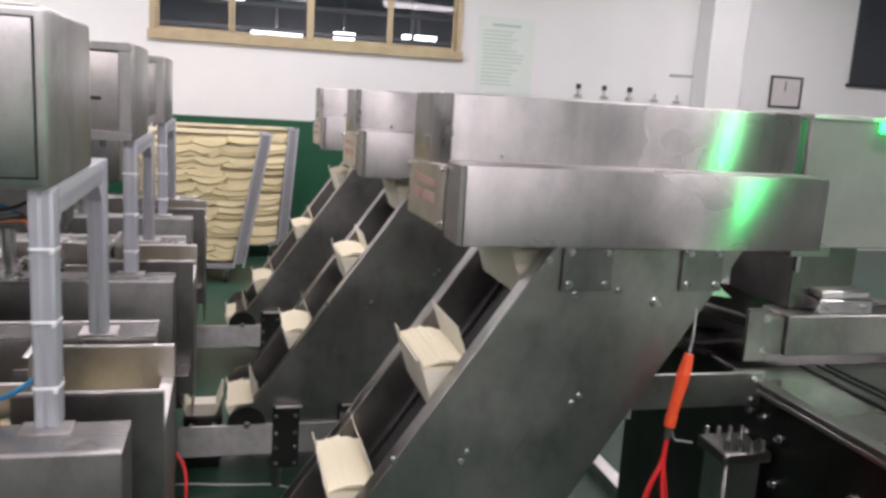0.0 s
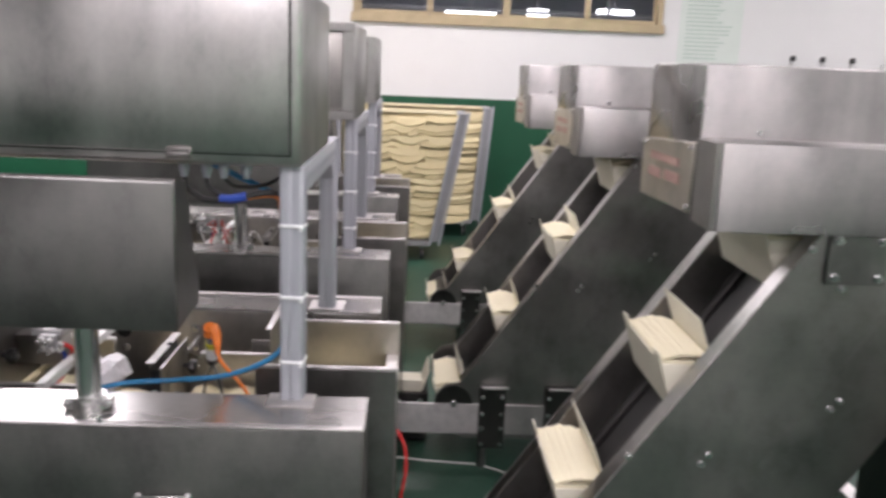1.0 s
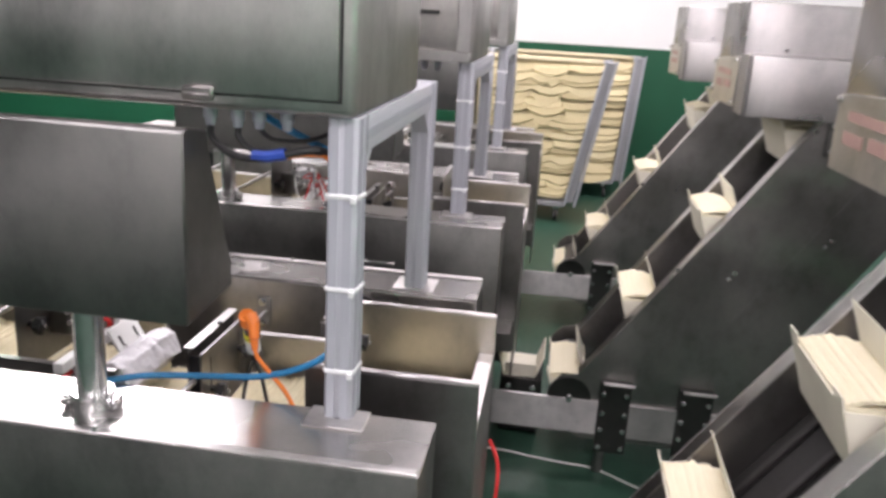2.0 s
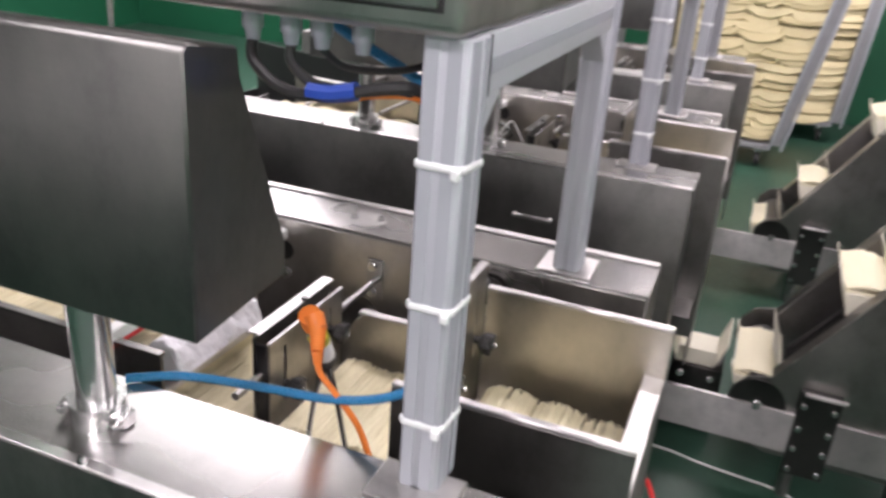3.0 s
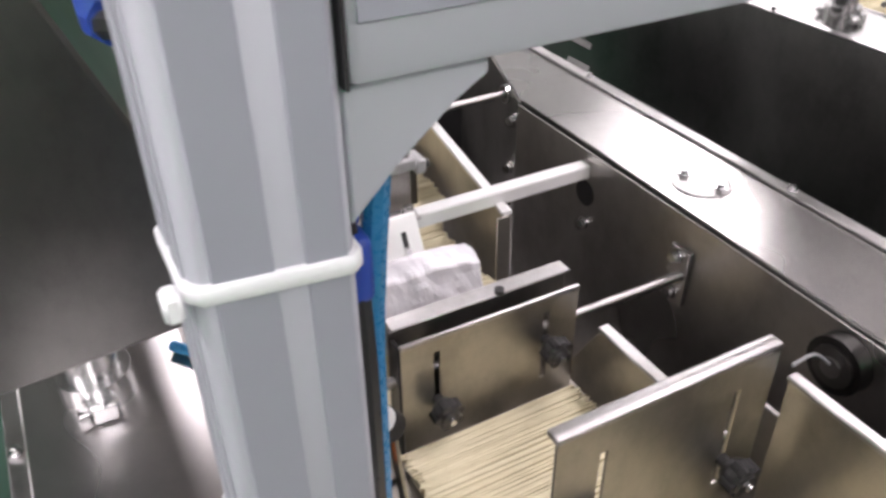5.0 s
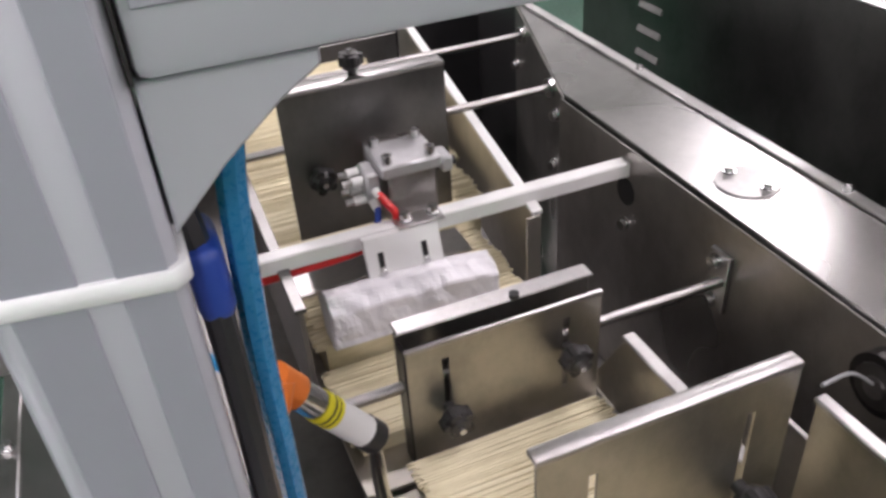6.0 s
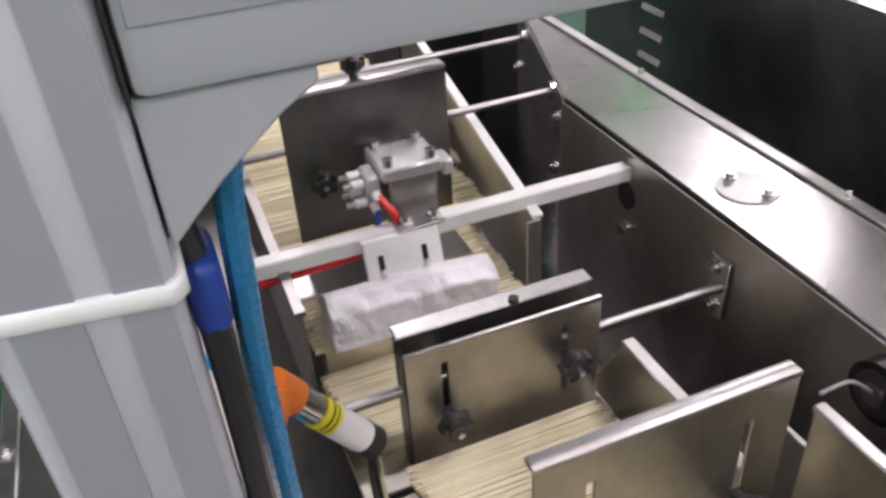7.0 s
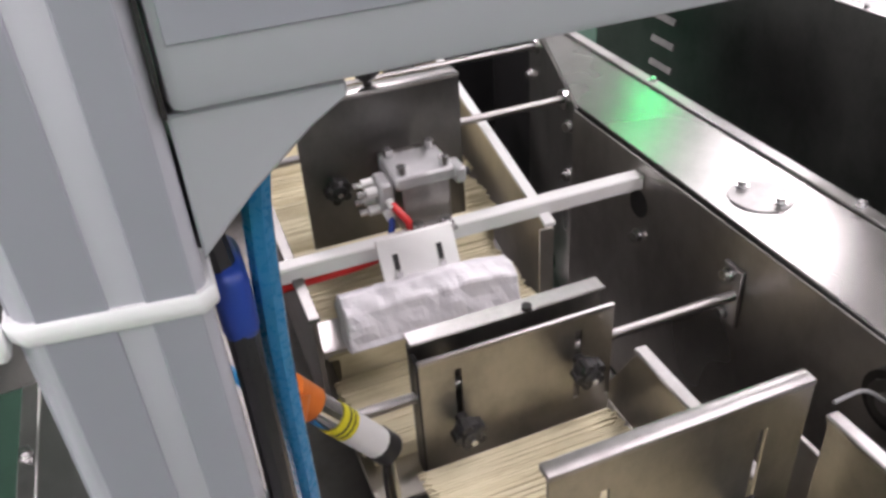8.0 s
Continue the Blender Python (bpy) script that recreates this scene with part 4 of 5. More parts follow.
    prism(bm, [(-0.992, 0.852), (-0.965, 0.876), (-0.945, 0.878), (-0.925, 0.862), (-0.918, 0.815), (-0.975, 0.808)], "y", 2.074, 2.300, 0.002)
    bmesh.ops.subdivide_edges(bm, edges=[e for e in bm.edges if abs(e.verts[0].co.y - e.verts[1].co.y) > 0.1], cuts=30, use_grid_fill=True)
    bmesh.ops.subdivide_edges(bm, edges=[e for e in bm.edges if abs(e.verts[0].co.y - e.verts[1].co.y) < 0.0005 and e.calc_length() > 0.008], cuts=4, use_grid_fill=True)
    for q in bm.verts:
        f = (abs(noise.noise(q.co * 26)) - 0.2) * 0.006 + noise.noise(q.co * 70) * 0.002
        q.co += Vector((f, noise.noise(q.co * 23) * 0.006, f * 0.9 - 0.12 * max(0, q.co.y - 2.235)))
    part("pad", bm, PAPER, p, "pad wrapped in creased white paper", smooth=False)
    s = thing("slide_tray", (-0.99, 2.17, 0.79), "bright steel slide tray under the pusher", "tray")
    boxpart("tray_plate", STEEL_BRIGHT, s, (-1.00, -0.940, 2.046, 2.310, 0.819, 0.823), 0.001)
    boxpart("tray_lip", STEEL_BRIGHT, s, (-0.9398, -0.936, 2.046, 2.310, 0.812, 0.823), 0.001)
    return p, s, (v, k)


# ---------------------------------------------------------------- the bucket conveyors
SLOPE = math.atan2(1.43, 1.0)
FOOT = (0.055, 0.392)


def along(s, n):
    """A place on the conveyor's slope: s metres up it, n metres out from its top edge."""
    return (FOOT[0] + s * math.cos(SLOPE) - n * math.sin(SLOPE), FOOT[1] + s * math.sin(SLOPE) + n * math.cos(SLOPE))


def slab(bm, s0, s1, n0, n1, y0, y1, bevel=0.0):
    prism(bm, [along(s0, n0), along(s1, n0), along(s1, n1), along(s0, n1)], "y", y0, y1, bevel)


def slabpart(name, mat, parent, dims, bevel=0.001, label=""):
    bm = bmesh.new()
    slab(bm, *dims, bevel)
    return part(name, bm, mat, parent, label)


def conveyor():
    c = thing("bucket_conveyor", (0.4, 2.16, 0), "inclined stainless steel bucket conveyor with dark belt", "conveyor", "bucket conveyors")
    outline = [(0.055, 0.392), (0.734, 1.3635), (1.252, 1.3635), (0.469, 0.145), (0.08, 0.145), (-0.02, 0.19), (-0.055, 0.27), (-0.045, 0.335), (-0.01, 0.378)]
    # Side plates get a darker steel for the dark surroundings they mirror.
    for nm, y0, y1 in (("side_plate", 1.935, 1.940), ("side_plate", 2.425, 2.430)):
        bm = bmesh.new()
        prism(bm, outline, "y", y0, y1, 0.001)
        sp = part(nm, bm, STEEL_DARK, c, "large steel side plate in a darkened tone")
        if y0 < 2:
            near = sp
    for y0, y1 in ((1.940, 1.992), (2.373, 2.425)):
        slabpart("top_flange", STEEL_BRIGHT, c, (0.0, 1.165, -0.004, 0.0, y0, y1), 0.001, "bright folded top flange")
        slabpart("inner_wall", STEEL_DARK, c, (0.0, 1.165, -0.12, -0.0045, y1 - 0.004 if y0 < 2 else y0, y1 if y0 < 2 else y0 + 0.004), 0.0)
    slabpart("belt", RUBBER, c, (-0.06, 1.16, -0.125, -0.105, 1.995, 2.370), 0.002, "black rubber belt")
    for y in (2.05, 2.183, 2.31):
        slabpart("belt_rail", BELT_DARK, c, (-0.03, 1.155, -0.1045, -0.093, y - 0.01, y + 0.01), 0.002)
    bm = bmesh.new()
    rod(bm, (0.03, 1.995, 0.295), (0.03, 2.370, 0.295), 0.055, 24)
    part("tail_drum", bm, BELT_DARK, c)
    bolt(near, (0.03, 1.9285, 0.30), (0, -1, 0), 1.8)
    bm = bmesh.new()
    rod(bm, (0.03, 1.9285, 0.30), (0.03, 1.9348, 0.30), 0.078, 28)
    part("tail_cap", bm, STEEL_BLACK, c)
    # doubled plate and mounting plates on the near side
    bm = bmesh.new()
    prism(bm, [(1.02, 1.362), (1.243, 1.362), (0.734, 0.57), (0.49, 0.57)], "y", 1.9336, 1.9349, 0.0)
    part("doubler_plate", bm, STEEL_DARK, near)
    for x0, x1 in ((0.737, 0.870), (1.06, 1.178)):
        mp = boxpart("mount_plate", STEEL_SIDE, near, (x0, x1, 1.925, 1.9313, 1.235, 1.351), 0.001)
        for x in (x0 + 0.018, x1 - 0.018):
            for z in (1.252, 1.334):
                bolt(mp, (x, 1.925, z), (0, -1, 0), 1.2)
    for x, z in ((0.78, 1.225), (0.895, 1.235), (0.815, 0.962), (0.797, 0.942), (0.53, 0.822), (0.515, 0.80), (0.705, 1.31), (0.345, 0.815), (1.0, 1.205)):
        bolt(near, (x, 1.935 if x < 0.95 else 1.9336, z), (0, -1, 0), 1.0 if x != 1.0 else 1.8)
    for x0, x1 in ((0.135, 0.245), (0.41, 0.525)):
        fp = boxpart("foot_plate", STEEL_BLACK, near, (x0, x1, 1.910, 1.9348, 0.11, 0.385), 0.001)
        boxpart("angle_cap", STEEL_BRIGHT, fp, (x0 + 0.01, x1 + 0.01, 1.896, 1.9098, 0.378, 0.386), 0.001)
        for x in (x0 + 0.015, x1 - 0.015):
            for z in (0.13, 0.20, 0.265, 0.34):
                bolt(fp, (x, 1.910, z), (0, -1, 0), 1.1)
    boxpart("tie_bar", STEEL, c, (-0.246, 0.62, 1.920, 1.9335, 0.17, 0.30), 0.001, "flat steel tie bar to the feeder")
    for x in (0.16, 0.45):
        for y in (1.97, 2.40):
            rodpart("leg", STEEL_DARK, c, (x, y, 0.0), (x, y, 0.2), 0.02)
    # discharge hood on top
    bm = bmesh.new()
    box(bm, 0.466, 1.437, 2.034, 2.446, 1.3655, 1.695, 0.007, 2)
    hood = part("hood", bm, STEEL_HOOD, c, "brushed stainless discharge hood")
    bm = bmesh.new()
    box(bm, 0.474, 1.448, 1.907, 2.0335, 1.345, 1.535, 0.005, 2)
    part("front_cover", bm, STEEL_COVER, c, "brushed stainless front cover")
    # Dark sheet over the cover's end, its shade put into the tone.
    bm = bmesh.new()
    prism(bm, [(1.909, 1.347), (1.909, 1.533), (2.0330, 1.533), (2.0330, 1.347)], "x", 0.462, 0.4736, 0.001)
    part("cover_end", bm, STEEL_DARK, c)
    bm = bmesh.new()
    prism(bm, [(2.036, 1.362), (2.440, 1.352), (2.443, 1.500), (2.036, 1.522)], "x", 0.457, 0.4656, 0.001)
    ep = part("end_panel", bm, STEEL_PLATE, c, "steel end panel with a faded label")
    for y, z in ((2.046, 1.376), (2.046, 1.51), (2.43, 1.49)):
        bolt(ep, (0.457, y, z), (-1, 0, 0))
    for y0, y1, z0, z1 in ((2.13, 2.37, 1.455, 1.475), (2.12, 2.24, 1.415, 1.44), (2.27, 2.38, 1.41, 1.435)):
        boxpart("label_bar", FADED, ep, (0.4558, 0.4572, y0, y1, z0, z1), 0.0, "faded brown-red print")
    # Solid black strip painting the shade in the gap at the hood's end.
    boxpart("dark_gap", BLACK, c, (1.4375, 1.463, 2.04, 2.43, 1.375, 1.688), 0.002)
    for x in (0.60, 1.2):
        bolt(hood, (x, 2.034, 1.548), (0, -1, 0), 0.8)
    return c


def tray():
    """One level ivory bucket on the belt, filled with noodle bundles lying across it."""
    y0, y1 = 2.012, 2.352
    x, z = along(0, 0.055)
    t = thing("conveyor_bucket", (x, 2.18, z - 0.12), "ivory plastic conveyor bucket filled with noodle bundles", "bucket", "buckets on the conveyors")
    bm = bmesh.new()
    w = 0.004
    left = [(x, z), (x + w, z), (x + 0.038 + w, z - 0.118), (x + 0.038, z - 0.122)]
    base = [(x + 0.038, z - 0.122), (x + 0.038 + w, z - 0.118), (x + 0.108, z - 0.118), (x + 0.108, z - 0.122)]
    right = [(x + 0.108, z - 0.122), (x + 0.108, z - 0.118), (x + 0.136 - w, z), (x + 0.136, z)]
    for o in (left, base, right):
        prism(bm, o, "y", y0, y1)
    end = [(x + 0.003, z - 0.004), (x + 0.133, z - 0.004), (x + 0.107, z - 0.12), (x + 0.041, z - 0.12)]
    for v in (y0, y1 - w):
        prism(bm, end, "y", v, v + w)
    for v in (y0, y1 - 0.05):
        prism(bm, [(x - 0.006, z + 0.022), (x - 0.003, z + 0.022), (x + w, z - 0.001), (x, z - 0.001)], "y", v, v + 0.05)
    part("body", bm, TRAY, t)
    bm = bmesh.new()
    prism(bm, [(x + 0.1365, z - 0.02), (x + 0.1395, z - 0.018), (x + 0.096, z + 0.098), (x + 0.094, z + 0.096)], "y", y0 + 0.03, y1 - 0.02, 0.0006)
    part("flap", bm, TRAY, t, "upright ivory pusher flap")
    rng = random.Random(5)
    bm = bmesh.new()
    for j in range(62):
        u = 0.005 + 0.126 * j / 62
        for layer in range(2):
            h = z + 0.004 + 0.016 * math.sin(math.pi * u / 0.136) - layer * 0.004 + rng.uniform(-0.0012, 0.0012)
            a0, b0 = y0 + 0.006 + rng.uniform(0, 0.006), y1 - 0.03 + rng.uniform(-0.01, 0.01)
            box(bm, x + u, x + u + 0.002, a0, b0, h - 0.004, h)
    prism(bm, [(x + 0.005, z + 0.003), (x + 0.131, z + 0.003), (x + 0.108, z - 0.11), (x + 0.042, z - 0.11)], "y", y0 + 0.006, y1 - 0.03)
    part("noodle_fill", bm, NOODLE_PALE, t, "cream dry noodle bundle", smooth=False, kind="stuff")
    rodpart("axle", CHROME, t, (x + 0.07, y0 - 0.02, z - 0.06), (x + 0.07, y0 - 0.0005, z - 0.06), 0.005)
    boxpart("chain_bracket", STEEL_BLACK, t, (x + 0.109, x + 0.16, 2.12, 2.24, z - 0.12, z - 0.105), 0.001)
    return t


# ---------------------------------------------------------------- noodle trolleys by the wall
def trolley(x0, x1, y0, y1, seed, flare=0.16):
    t = thing("noodle_trolley", ((x0 + x1) / 2, (y0 + y1) / 2, 0), "flared grey trolley stacked with cream noodle layers", "trolley", "noodle trolleys")
    rng = random.Random(seed)
    boxpart("deck", CABLE_GREY, t, (x0, x1 - flare, y0, y1, 0.13, 0.17), 0.006)
    for sx, a, b in ((1, x1 - flare, x1), (-1, x0, x0 - 0.02)):
        bm = bmesh.new()
        prism(bm, [(a, 0.17), (a + 0.075 * sx, 0.17), (b + 0.075 * sx, 1.285), (b, 1.285)], "y", y0, y1, 0.004)
        sp = part("side_panel", bm, CABLE_GREY, t, "grey sheet side panel")
        for off in (-0.006, 0.075):
            bm = bmesh.new()
            prism(bm, [(a + off * sx, 0.14), (a + (off + 0.018) * sx, 0.14), (b + (off + 0.018) * sx, 1.305), (b + off * sx, 1.305)], "y", y0 - 0.025, y0 - 0.001, 0.003)
            part("corner_rail", bm, GREY_PAINT, sp)
    for x in (x0 + 0.06, x1 - flare - 0.06):
        for y in (y0 + 0.06, y1 - 0.06):
            bm = bmesh.new()
            rod(bm, (x - 0.015, y, 0.05), (x + 0.015, y, 0.05), 0.05, 16)
            wh = part("wheel", bm, BLACK, t, "black castor wheel")
            boxpart("fork", CHROME, wh, (x - 0.024, x + 0.024, y - 0.02, y + 0.02, 0.101, 0.131), 0.002)
    n, cols = 20, 60
    for i in range(n):
        za, zb = 0.175 + i * 1.075 / n, 0.175 + (i + 1) * 1.075 / n
        e = x1 - flare + flare * (zb - 0.17) / 1.085 - 0.012
        cuts = [0.0, rng.uniform(0.12, 0.26), rng.uniform(0.34, 0.55), rng.uniform(0.62, 0.8), 1.0]
        drop = [rng.uniform(0.010, 0.050) for q in range(4)]
        lift = [rng.uniform(-0.016, 0.022) for q in range(4)]
        jut = [rng.uniform(-0.014, 0.012) for q in range(4)]
        bm = bmesh.new()
        rows = [[], [], [], []]
        for k in range(cols + 1):
            u = k / cols
            q = sum(u >= c for c in cuts[1:4])
            f = (u - cuts[q]) / (cuts[q + 1] - cuts[q])
            sag = drop[q] * (1 - (2 * f - 1) ** 2)
            x = x0 + 0.01 + (e - x0 - 0.01) * u
            w = lift[q] + 0.007 * noise.noise(Vector((x * 22, i * 3.1, seed))) + rng.uniform(-0.003, 0.003)
            y = y0 + 0.018 + jut[q] - sag * 0.35
            rows[0].append(bm.verts.new((x, y + 0.020, za + w - sag)))
            rows[1].append(bm.verts.new((x, y, za + w - sag + 0.012)))
            rows[2].append(bm.verts.new((x, y + 0.016, zb + w * 0.7 - sag * 0.5 - 0.004)))
            rows[3].append(bm.verts.new((x, y + 0.075, zb + w * 0.5 + 0.012)))
        rows.append([bm.verts.new((v.co.x, y1 - 0.01, v.co.z)) for v in rows[3]])
        for lo, hi in zip(rows, rows[1:]):
            for k in range(cols):
                bm.faces.new((lo[k], lo[k + 1], hi[k + 1], hi[k]))
        part("noodle_layer", bm, NOODLE_SHEET, t)
    bm = bmesh.new()
    sticks(bm, y0 + 0.03, y1 - 0.02, 0, 1, 0, 0.01, rng, wide=0.02, layers=1)
    for v in bm.verts:
        v.co = Vector((x0 + 0.02 + v.co.y * (x1 - x0 - 0.04), v.co.x, 1.28 + v.co.z))
    part("noodle_top", bm, NOODLE, t, "pale loose noodle ends on top", smooth=False, kind="stuff")
    return t


# ---------------------------------------------------------------- packing machine under the first hood
def packer():
    p = thing("packing_machine", (2.0, 2.3, 0), "stainless packing machine with a long infeed table", "machine")
    up = boxpart("upper_panel", PANEL_GREY, p, (1.60, 2.9, 2.2, 2.7, 1.30, 1.70), 0.005, "dull grey upper panel")
    boxpart("panel_edge", STEEL_BRIGHT, up, (1.60, 2.9, 2.1945, 2.1998, 1.688, 1.70), 0.001)
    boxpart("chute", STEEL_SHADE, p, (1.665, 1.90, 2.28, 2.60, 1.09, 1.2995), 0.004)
    rodpart("drip_nozzle", CHROME, p, (1.535, 2.1, 1.30), (1.535, 2.1, 1.25), 0.009)
    boxpart("nozzle_arm", STEEL_DARK, p, (1.47, 1.5995, 2.05, 2.25, 1.303, 1.335), 0.003)
    boxpart("cross_beam", STEEL_DARK, p, (1.617, 3.0, 2.20, 2.34, 0.960, 1.088), 0.004, "square stainless cross beam")
    e = boxpart("end_plate", STEEL_DARK, p, (1.478, 1.556, 2.205, 2.211, 0.945, 1.105), 0.002)
    boxpart("end_block", STEEL_DARK, p, (1.5565, 1.6165, 2.215, 2.33, 0.965, 1.08), 0.003)
    for z in (0.98, 1.08):
        bolt(e, (1.54, 2.205, z), (0, -1, 0), 1.2)
    cb = boxpart("clamp_block", CHROME, p, (1.726, 1.925, 2.21, 2.33, 1.0885, 1.135), 0.004, "bright clamp block")
    boxpart("clamp_cap", STEEL_BRIGHT, cb, (1.735, 1.915, 2.215, 2.325, 1.1355, 1.163), 0.006)
    for x in (1.76, 1.89):
        bolt(cb, (x, 2.21, 1.112), (0, -1, 0), 1.2)
    boxpart("side_panel", STEEL_BLACK, p, (1.400, 1.406, 0.9, 2.09, 0.10, 0.921), 0.001, "dark steel side panel with bolts")
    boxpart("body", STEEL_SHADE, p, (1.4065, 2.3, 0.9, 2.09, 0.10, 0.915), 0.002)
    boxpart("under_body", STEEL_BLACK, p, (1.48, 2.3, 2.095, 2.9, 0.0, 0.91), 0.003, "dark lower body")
    boxpart("table_rail", STEEL_DARK, p, (1.388, 1.432, 0.9, 2.09, 0.9355, 0.953), 0.002, "long steel table rail")
    boxpart("rail_lip", STEEL_BRIGHT, p, (1.384, 1.3995, 0.9, 2.09, 0.9215, 0.935), 0.002)
    boxpart("infeed_table", STEEL_LEDGE, p, (1.4325, 2.6, 0.9, 2.19, 0.9155, 0.930), 0.003, "polished infeed table")
    for x0, x1 in ((1.66, 1.70), (1.72, 1.735), (1.755, 1.93)):
        boxpart("slot_belt", BLACK, p, (x0, x1, 0.9, 2.18, 0.9305, 0.939), 0.002, "black slot belt")
    for y, z in ((2.04, 0.86), (1.98, 0.86), (2.04, 0.79), (1.97, 0.79), (1.90, 0.83), (1.90, 0.70), (1.62, 0.80)):
        bolt(p, (1.400, y, z), (-1, 0, 0), 1.5)
    boxpart("base_rail", STEEL_BRIGHT, p, (1.60, 1.67, 2.95, 3.75, 0.0, 0.06), 0.003)
    boxpart("base", STEEL_DARK, p, (1.42, 2.3, 0.95, 2.05, 0.0, 0.0995), 0.004)
    b = boxpart("gear_box", STEEL_UP, p, (1.262, 1.372, 1.925, 2.035, 0.30, 0.755), 0.006)
    boxpart("gear_cap", STEEL_DARK, b, (1.246, 1.392, 1.910, 2.05, 0.7555, 0.788), 0.004)
    for x in (1.262, 1.30, 1.338, 1.376):
        for y in (1.93, 2.03):
            rodpart("cap_stud", CHROME, b, (x, y, 0.788), (x, y, 0.818), 0.007)
    boxpart("gear_stand", STEEL_DARK, b, (1.27, 1.3995, 1.935, 2.03, 0.1, 0.2995), 0.004)
    a = boxpart("link_arm", STEEL_DARK, p, (0.972, 1.3995, 2.0, 2.007, 0.888, 0.982), 0.001, "flat link arm to the conveyor")
    for z in (0.905, 0.965):
        bolt(a, (0.995, 2.0, z), (0, -1, 0), 1.2)
        bolt(a, (1.37, 2.0, z), (0, -1, 0), 1.2)
    boxpart("link_foot", STEEL, a, (0.958, 0.9715, 1.942, 2.007, 0.888, 0.982), 0.001)
    boxpart("arm_lip", STEEL_BRIGHT, a, (0.972, 1.3995, 1.996, 2.007, 0.9822, 0.986), 0.001)
    # added dark shapes that stand for the black void deeper in
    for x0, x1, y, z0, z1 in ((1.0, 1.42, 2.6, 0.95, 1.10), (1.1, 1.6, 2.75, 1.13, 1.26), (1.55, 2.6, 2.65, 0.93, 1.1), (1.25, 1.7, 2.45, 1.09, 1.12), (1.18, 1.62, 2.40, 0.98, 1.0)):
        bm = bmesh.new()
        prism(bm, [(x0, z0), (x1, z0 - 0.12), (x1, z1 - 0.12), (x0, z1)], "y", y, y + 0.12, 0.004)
        part("void_filler", bm, STEEL_SHADE, p)
    bm = bmesh.new()
    prism(bm, [(1.40, 1.115), (1.53, 1.100), (1.47, 1.150)], "y", 2.38, 2.384, 0.0005)
    part("corner_gusset", bm, STEEL_BRIGHT, p)
    # hanging grip and coil lead
    g = thing("hanging_grip", (1.06, 1.9, 0.7), "orange rubber grip on a red coiled lead", "grip")
    cablepart("wire", CABLE_GREY, g, ((1.09, 1.886, 1.20), (1.08, 1.87, 1.14), (1.068, 1.86, 1.085)), 0.003)
    bm = bmesh.new()
    rod(bm, (1.068, 1.86, 1.09), (1.060, 1.86, 1.04), 0.011, 14, 0.017)
    rod(bm, (1.060, 1.86, 1.04), (1.040, 1.86, 0.93), 0.017, 14, 0.013)
    rod(bm, (1.040, 1.86, 0.93), (1.036, 1.86, 0.90), 0.015, 14, 0.014)
    part("grip", bm, RED_ORANGE, g)
    rodpart("ferrule", STEEL_DARK, g, (1.036, 1.86, 0.90), (1.033, 1.86, 0.868), 0.009)
    for dx, dy in ((-0.035, 0.0), (-0.012, 0.012), (0.012, -0.008), (0.034, 0.006)):
        cablepart("lead", RED, g, ((1.034, 1.86, 0.868), (1.028 + dx * 0.1, 1.86, 0.80), (1.022 + dx * 0.7, 1.86 + dy, 0.74), (1.022 + dx * 1.1, 1.86 + dy * 2, 0.66), (1.03 + dx * 0.8, 1.87 + dy, 0.45), (1.05 + dx * 2, 1.90 + dy, 0.15), (1.1 + dx * 3, 1.95, 0.008)), 0.0055, "red lead strand")
    cablepart("lead", CABLE_GREY, g, ((1.04, 1.86, 0.90), (1.06, 1.87, 0.86), (1.10, 1.9, 0.84), (1.18, 1.97, 0.80)), 0.003)
    boxpart("green_indicator", GREEN_LAMP, p, (1.83, 2.02, 2.170, 2.1940, 1.655, 1.692), 0.004, "lit green indicator strip")


# ---------------------------------------------------------------- signal lamps
def signal_lamp(name, x, y, z, base):
    s = thing(name, (x, y, base), "green signal lamp on a slim pole", "signal lamp")
    rodpart("pole", CHROME, s, (x, y, base), (x, y, z - 0.08), 0.011)
    rodpart("collar", BLACK, s, (x, y, z - 0.08), (x, y, z - 0.05), 0.034)
    return s


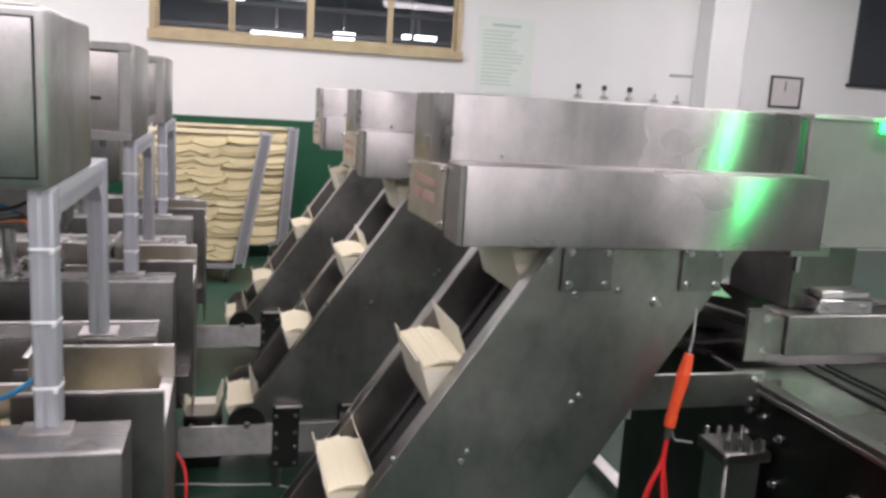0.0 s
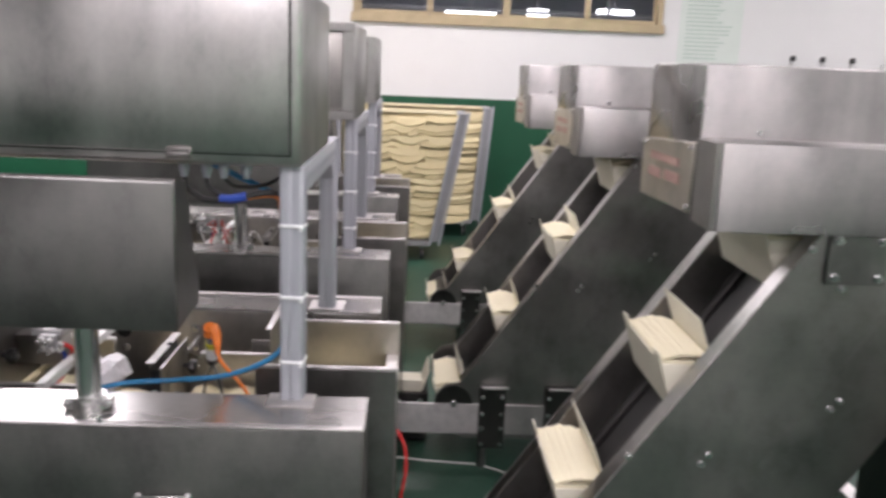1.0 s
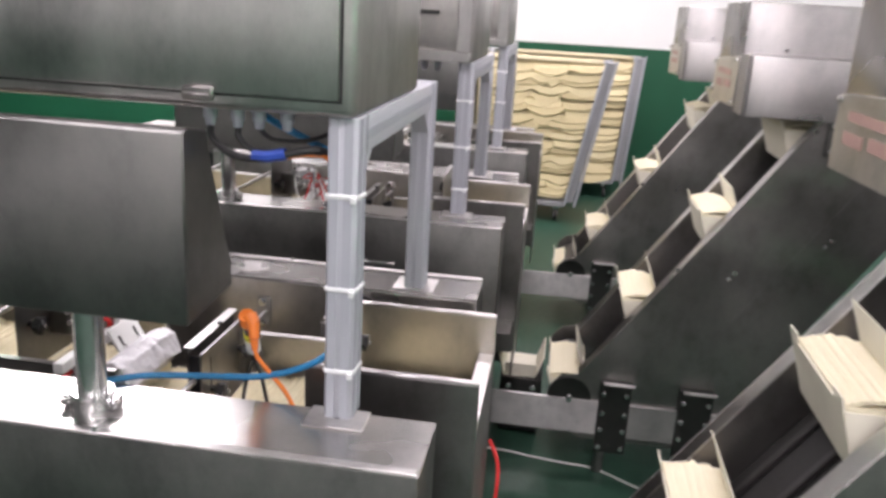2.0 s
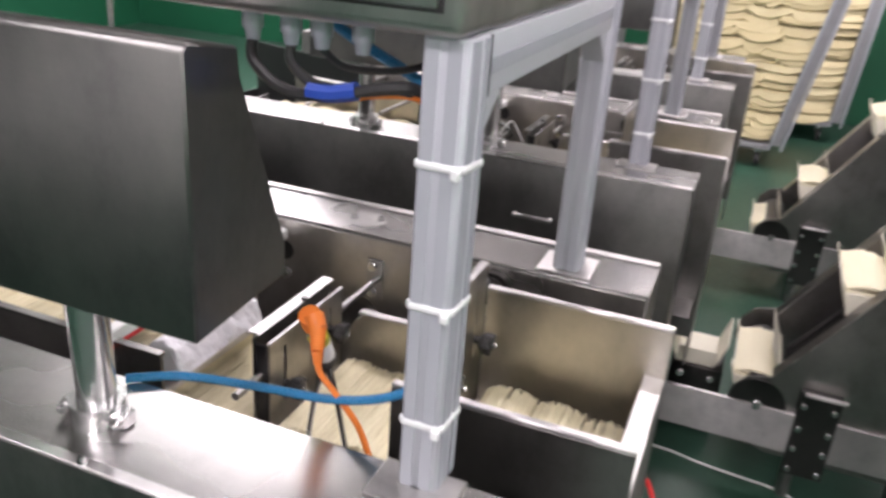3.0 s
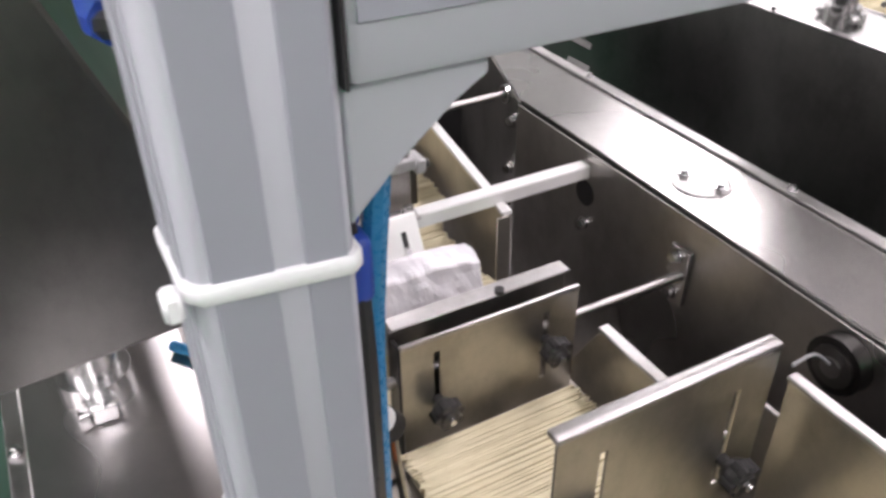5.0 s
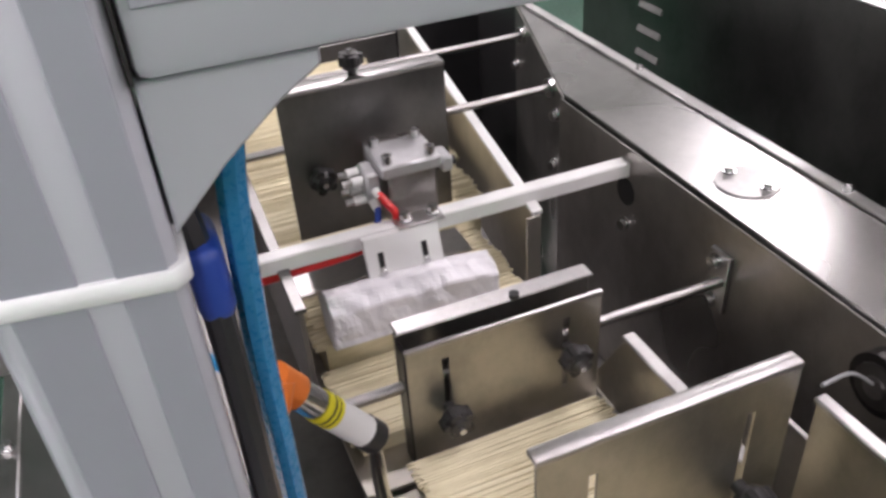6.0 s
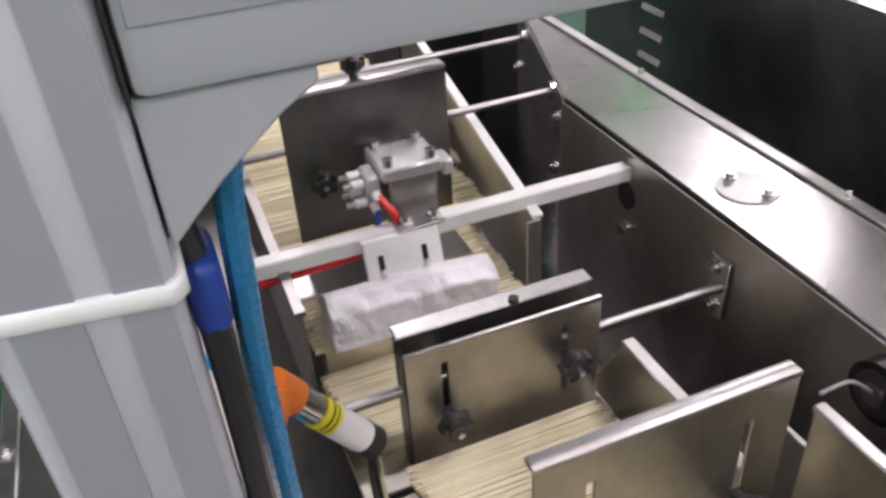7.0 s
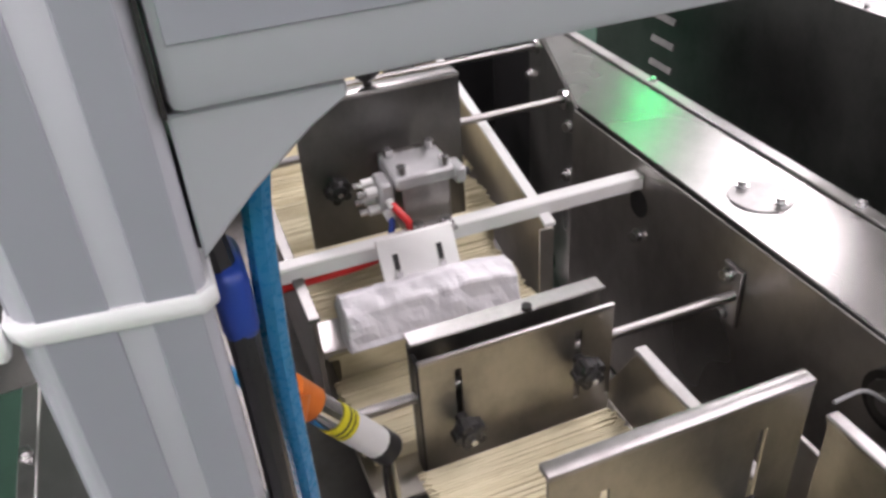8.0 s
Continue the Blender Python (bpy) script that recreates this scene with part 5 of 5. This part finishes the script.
def signals():
    a = signal_lamp("signal_lamp", 2.67, 0.55, 1.66, 0.0)
    rodpart("lit_lens", GREEN_GLOW, a, (2.67, 0.55, 1.61), (2.67, 0.55, 1.76), 0.015, "lit green lens")
    # Added disc keeps the green light off the packing machine below.
    rodpart("shade_disc", BLACK, a, (2.67, 0.55, 1.604), (2.67, 0.55, 1.6095), 0.15, "added black disc that blocks light below the lens")
    rodpart("cap", BLACK, a, (2.67, 0.55, 1.761), (2.67, 0.55, 1.78), 0.034)
    b = signal_lamp("signal_lamp", BEACON[0], BEACON[1], BEACON[2], LEDGE)
    rodpart("cap", BLACK, b, (BEACON[0], BEACON[1], BEACON[2] + 0.06), (BEACON[0], BEACON[1], BEACON[2] + 0.08), 0.036)
    # blinking: an added black shroud turns round the steady lit core
    r = thing("blink_shroud", (BEACON[0], BEACON[1], BEACON[2] - 0.05), "lit green lamp core in a turning black shroud", "signal lamp")
    bx, by, bz = BEACON
    rodpart("lit_core", GREEN_GLOW_SOFT, r, (bx, by, bz - 0.049), (bx, by, bz + 0.059), 0.018)
    open_half = radians(98)
    arc = [math.pi / 2 + open_half + (2 * math.pi - 2 * open_half) * k / 20 for k in range(21)]
    bm = bmesh.new()
    ring = [(bx + 0.029 * math.cos(q), by + 0.029 * math.sin(q)) for q in arc] + [(bx + 0.026 * math.cos(q), by + 0.026 * math.sin(q)) for q in reversed(arc)]
    for k in range(20):
        prism(bm, [ring[k], ring[k + 1], ring[40 - k], ring[41 - k]], "z", bz - 0.0495, bz + 0.0595)
    part("shroud", bm, BLACK, r, "black turning shroud")
    return r


BEACON = (-2.25, 3.43, 1.59)

hall()
ceiling_lamps()
wall_things()
machine = feeder()
box_on_top = cabinet()
for k in (1, 2):
    copy_thing(machine, Matrix.Translation(machine.location + Vector((0, PITCH * k, 0))))
dark_box = cabinet(True)
dark_box.location.y += PITCH
copy_thing(dark_box, Matrix.Translation(dark_box.location + Vector((0, PITCH, 0))))
first_conveyor = conveyor()
for k in (1, 2):
    copy_thing(first_conveyor, Matrix.Translation(first_conveyor.location + Vector((0, PITCH * k, 0))))
first_tray = tray()
TRAYS = [(0, 0.325), (0, 0.72), (0, 1.09), (0, -0.075), (1, -0.105), (1, 0.295), (1, 0.695), (1, 1.075), (2, -0.13), (2, 0.141), (2, 0.543), (2, 0.946)]
for i, (k, s) in enumerate(TRAYS):
    step = Vector((s * math.cos(SLOPE), PITCH * k, s * math.sin(SLOPE)))
    if i == 0:
        home = first_tray.location.copy()
        first_tray.location = home + step
    else:
        copy_thing(first_tray, Matrix.Translation(home + step))
pad, slide, fixed = pusher_parts()
for k in (1, 2):
    for ob in (*fixed, pad):
        copy_thing(ob, Matrix.Translation(ob.location + Vector((0, PITCH * k, 0))))
loose_cables()
trolley(-0.79, 0.20, 7.2, 7.75, 3, 0.22)
trolley(-0.75, 0.50, 8.3, 8.8, 8, 0.09)
trolley(-2.3, -1.3, 7.4, 8.0, 6, 0.05)
packer()
blinker = signals()


def motions():
    """What moves: the shroud that makes the beacon blink, the pusher pad and the slide tray."""
    at = blinker.matrix_basis.translation.copy()
    turn = 0.9
    walk(blinker, [(0.2 * k, Matrix.Translation(at) @ pose(0, 0, 0, 0, 0, 360 * (0.2 * k - 6.40) / turn - 135)) for k in range(41)])
    p = pad.matrix_basis.translation.copy()
    walk(pad, [(t, Matrix.Translation(p) @ pose(dx, 0, dz, 0, ry, 0)) for t, dx, dz, ry in
               ((0, 0.008, 0.018, -12), (5.3, 0.008, 0.018, -12), (5.45, 0.004, 0.009, -6), (5.6, 0, 0, 0), (7.35, 0, 0, 0), (7.45, 0.004, 0.009, -6), (7.55, 0.008, 0.018, -12), (8.0, 0.008, 0.018, -12))])
    q = slide.matrix_basis.translation.copy()
    walk(slide, [(t, Matrix.Translation(q) @ pose(dx, 0, 0)) for t, dx in
                 ((0, 0.02), (4.2, 0.02), (5.2, 0.07), (5.45, 0.06), (5.6, -0.10), (7.1, -0.10), (7.4, -0.09), (7.5, -0.03), (7.6, 0.0), (8.0, 0.0))])


motions()
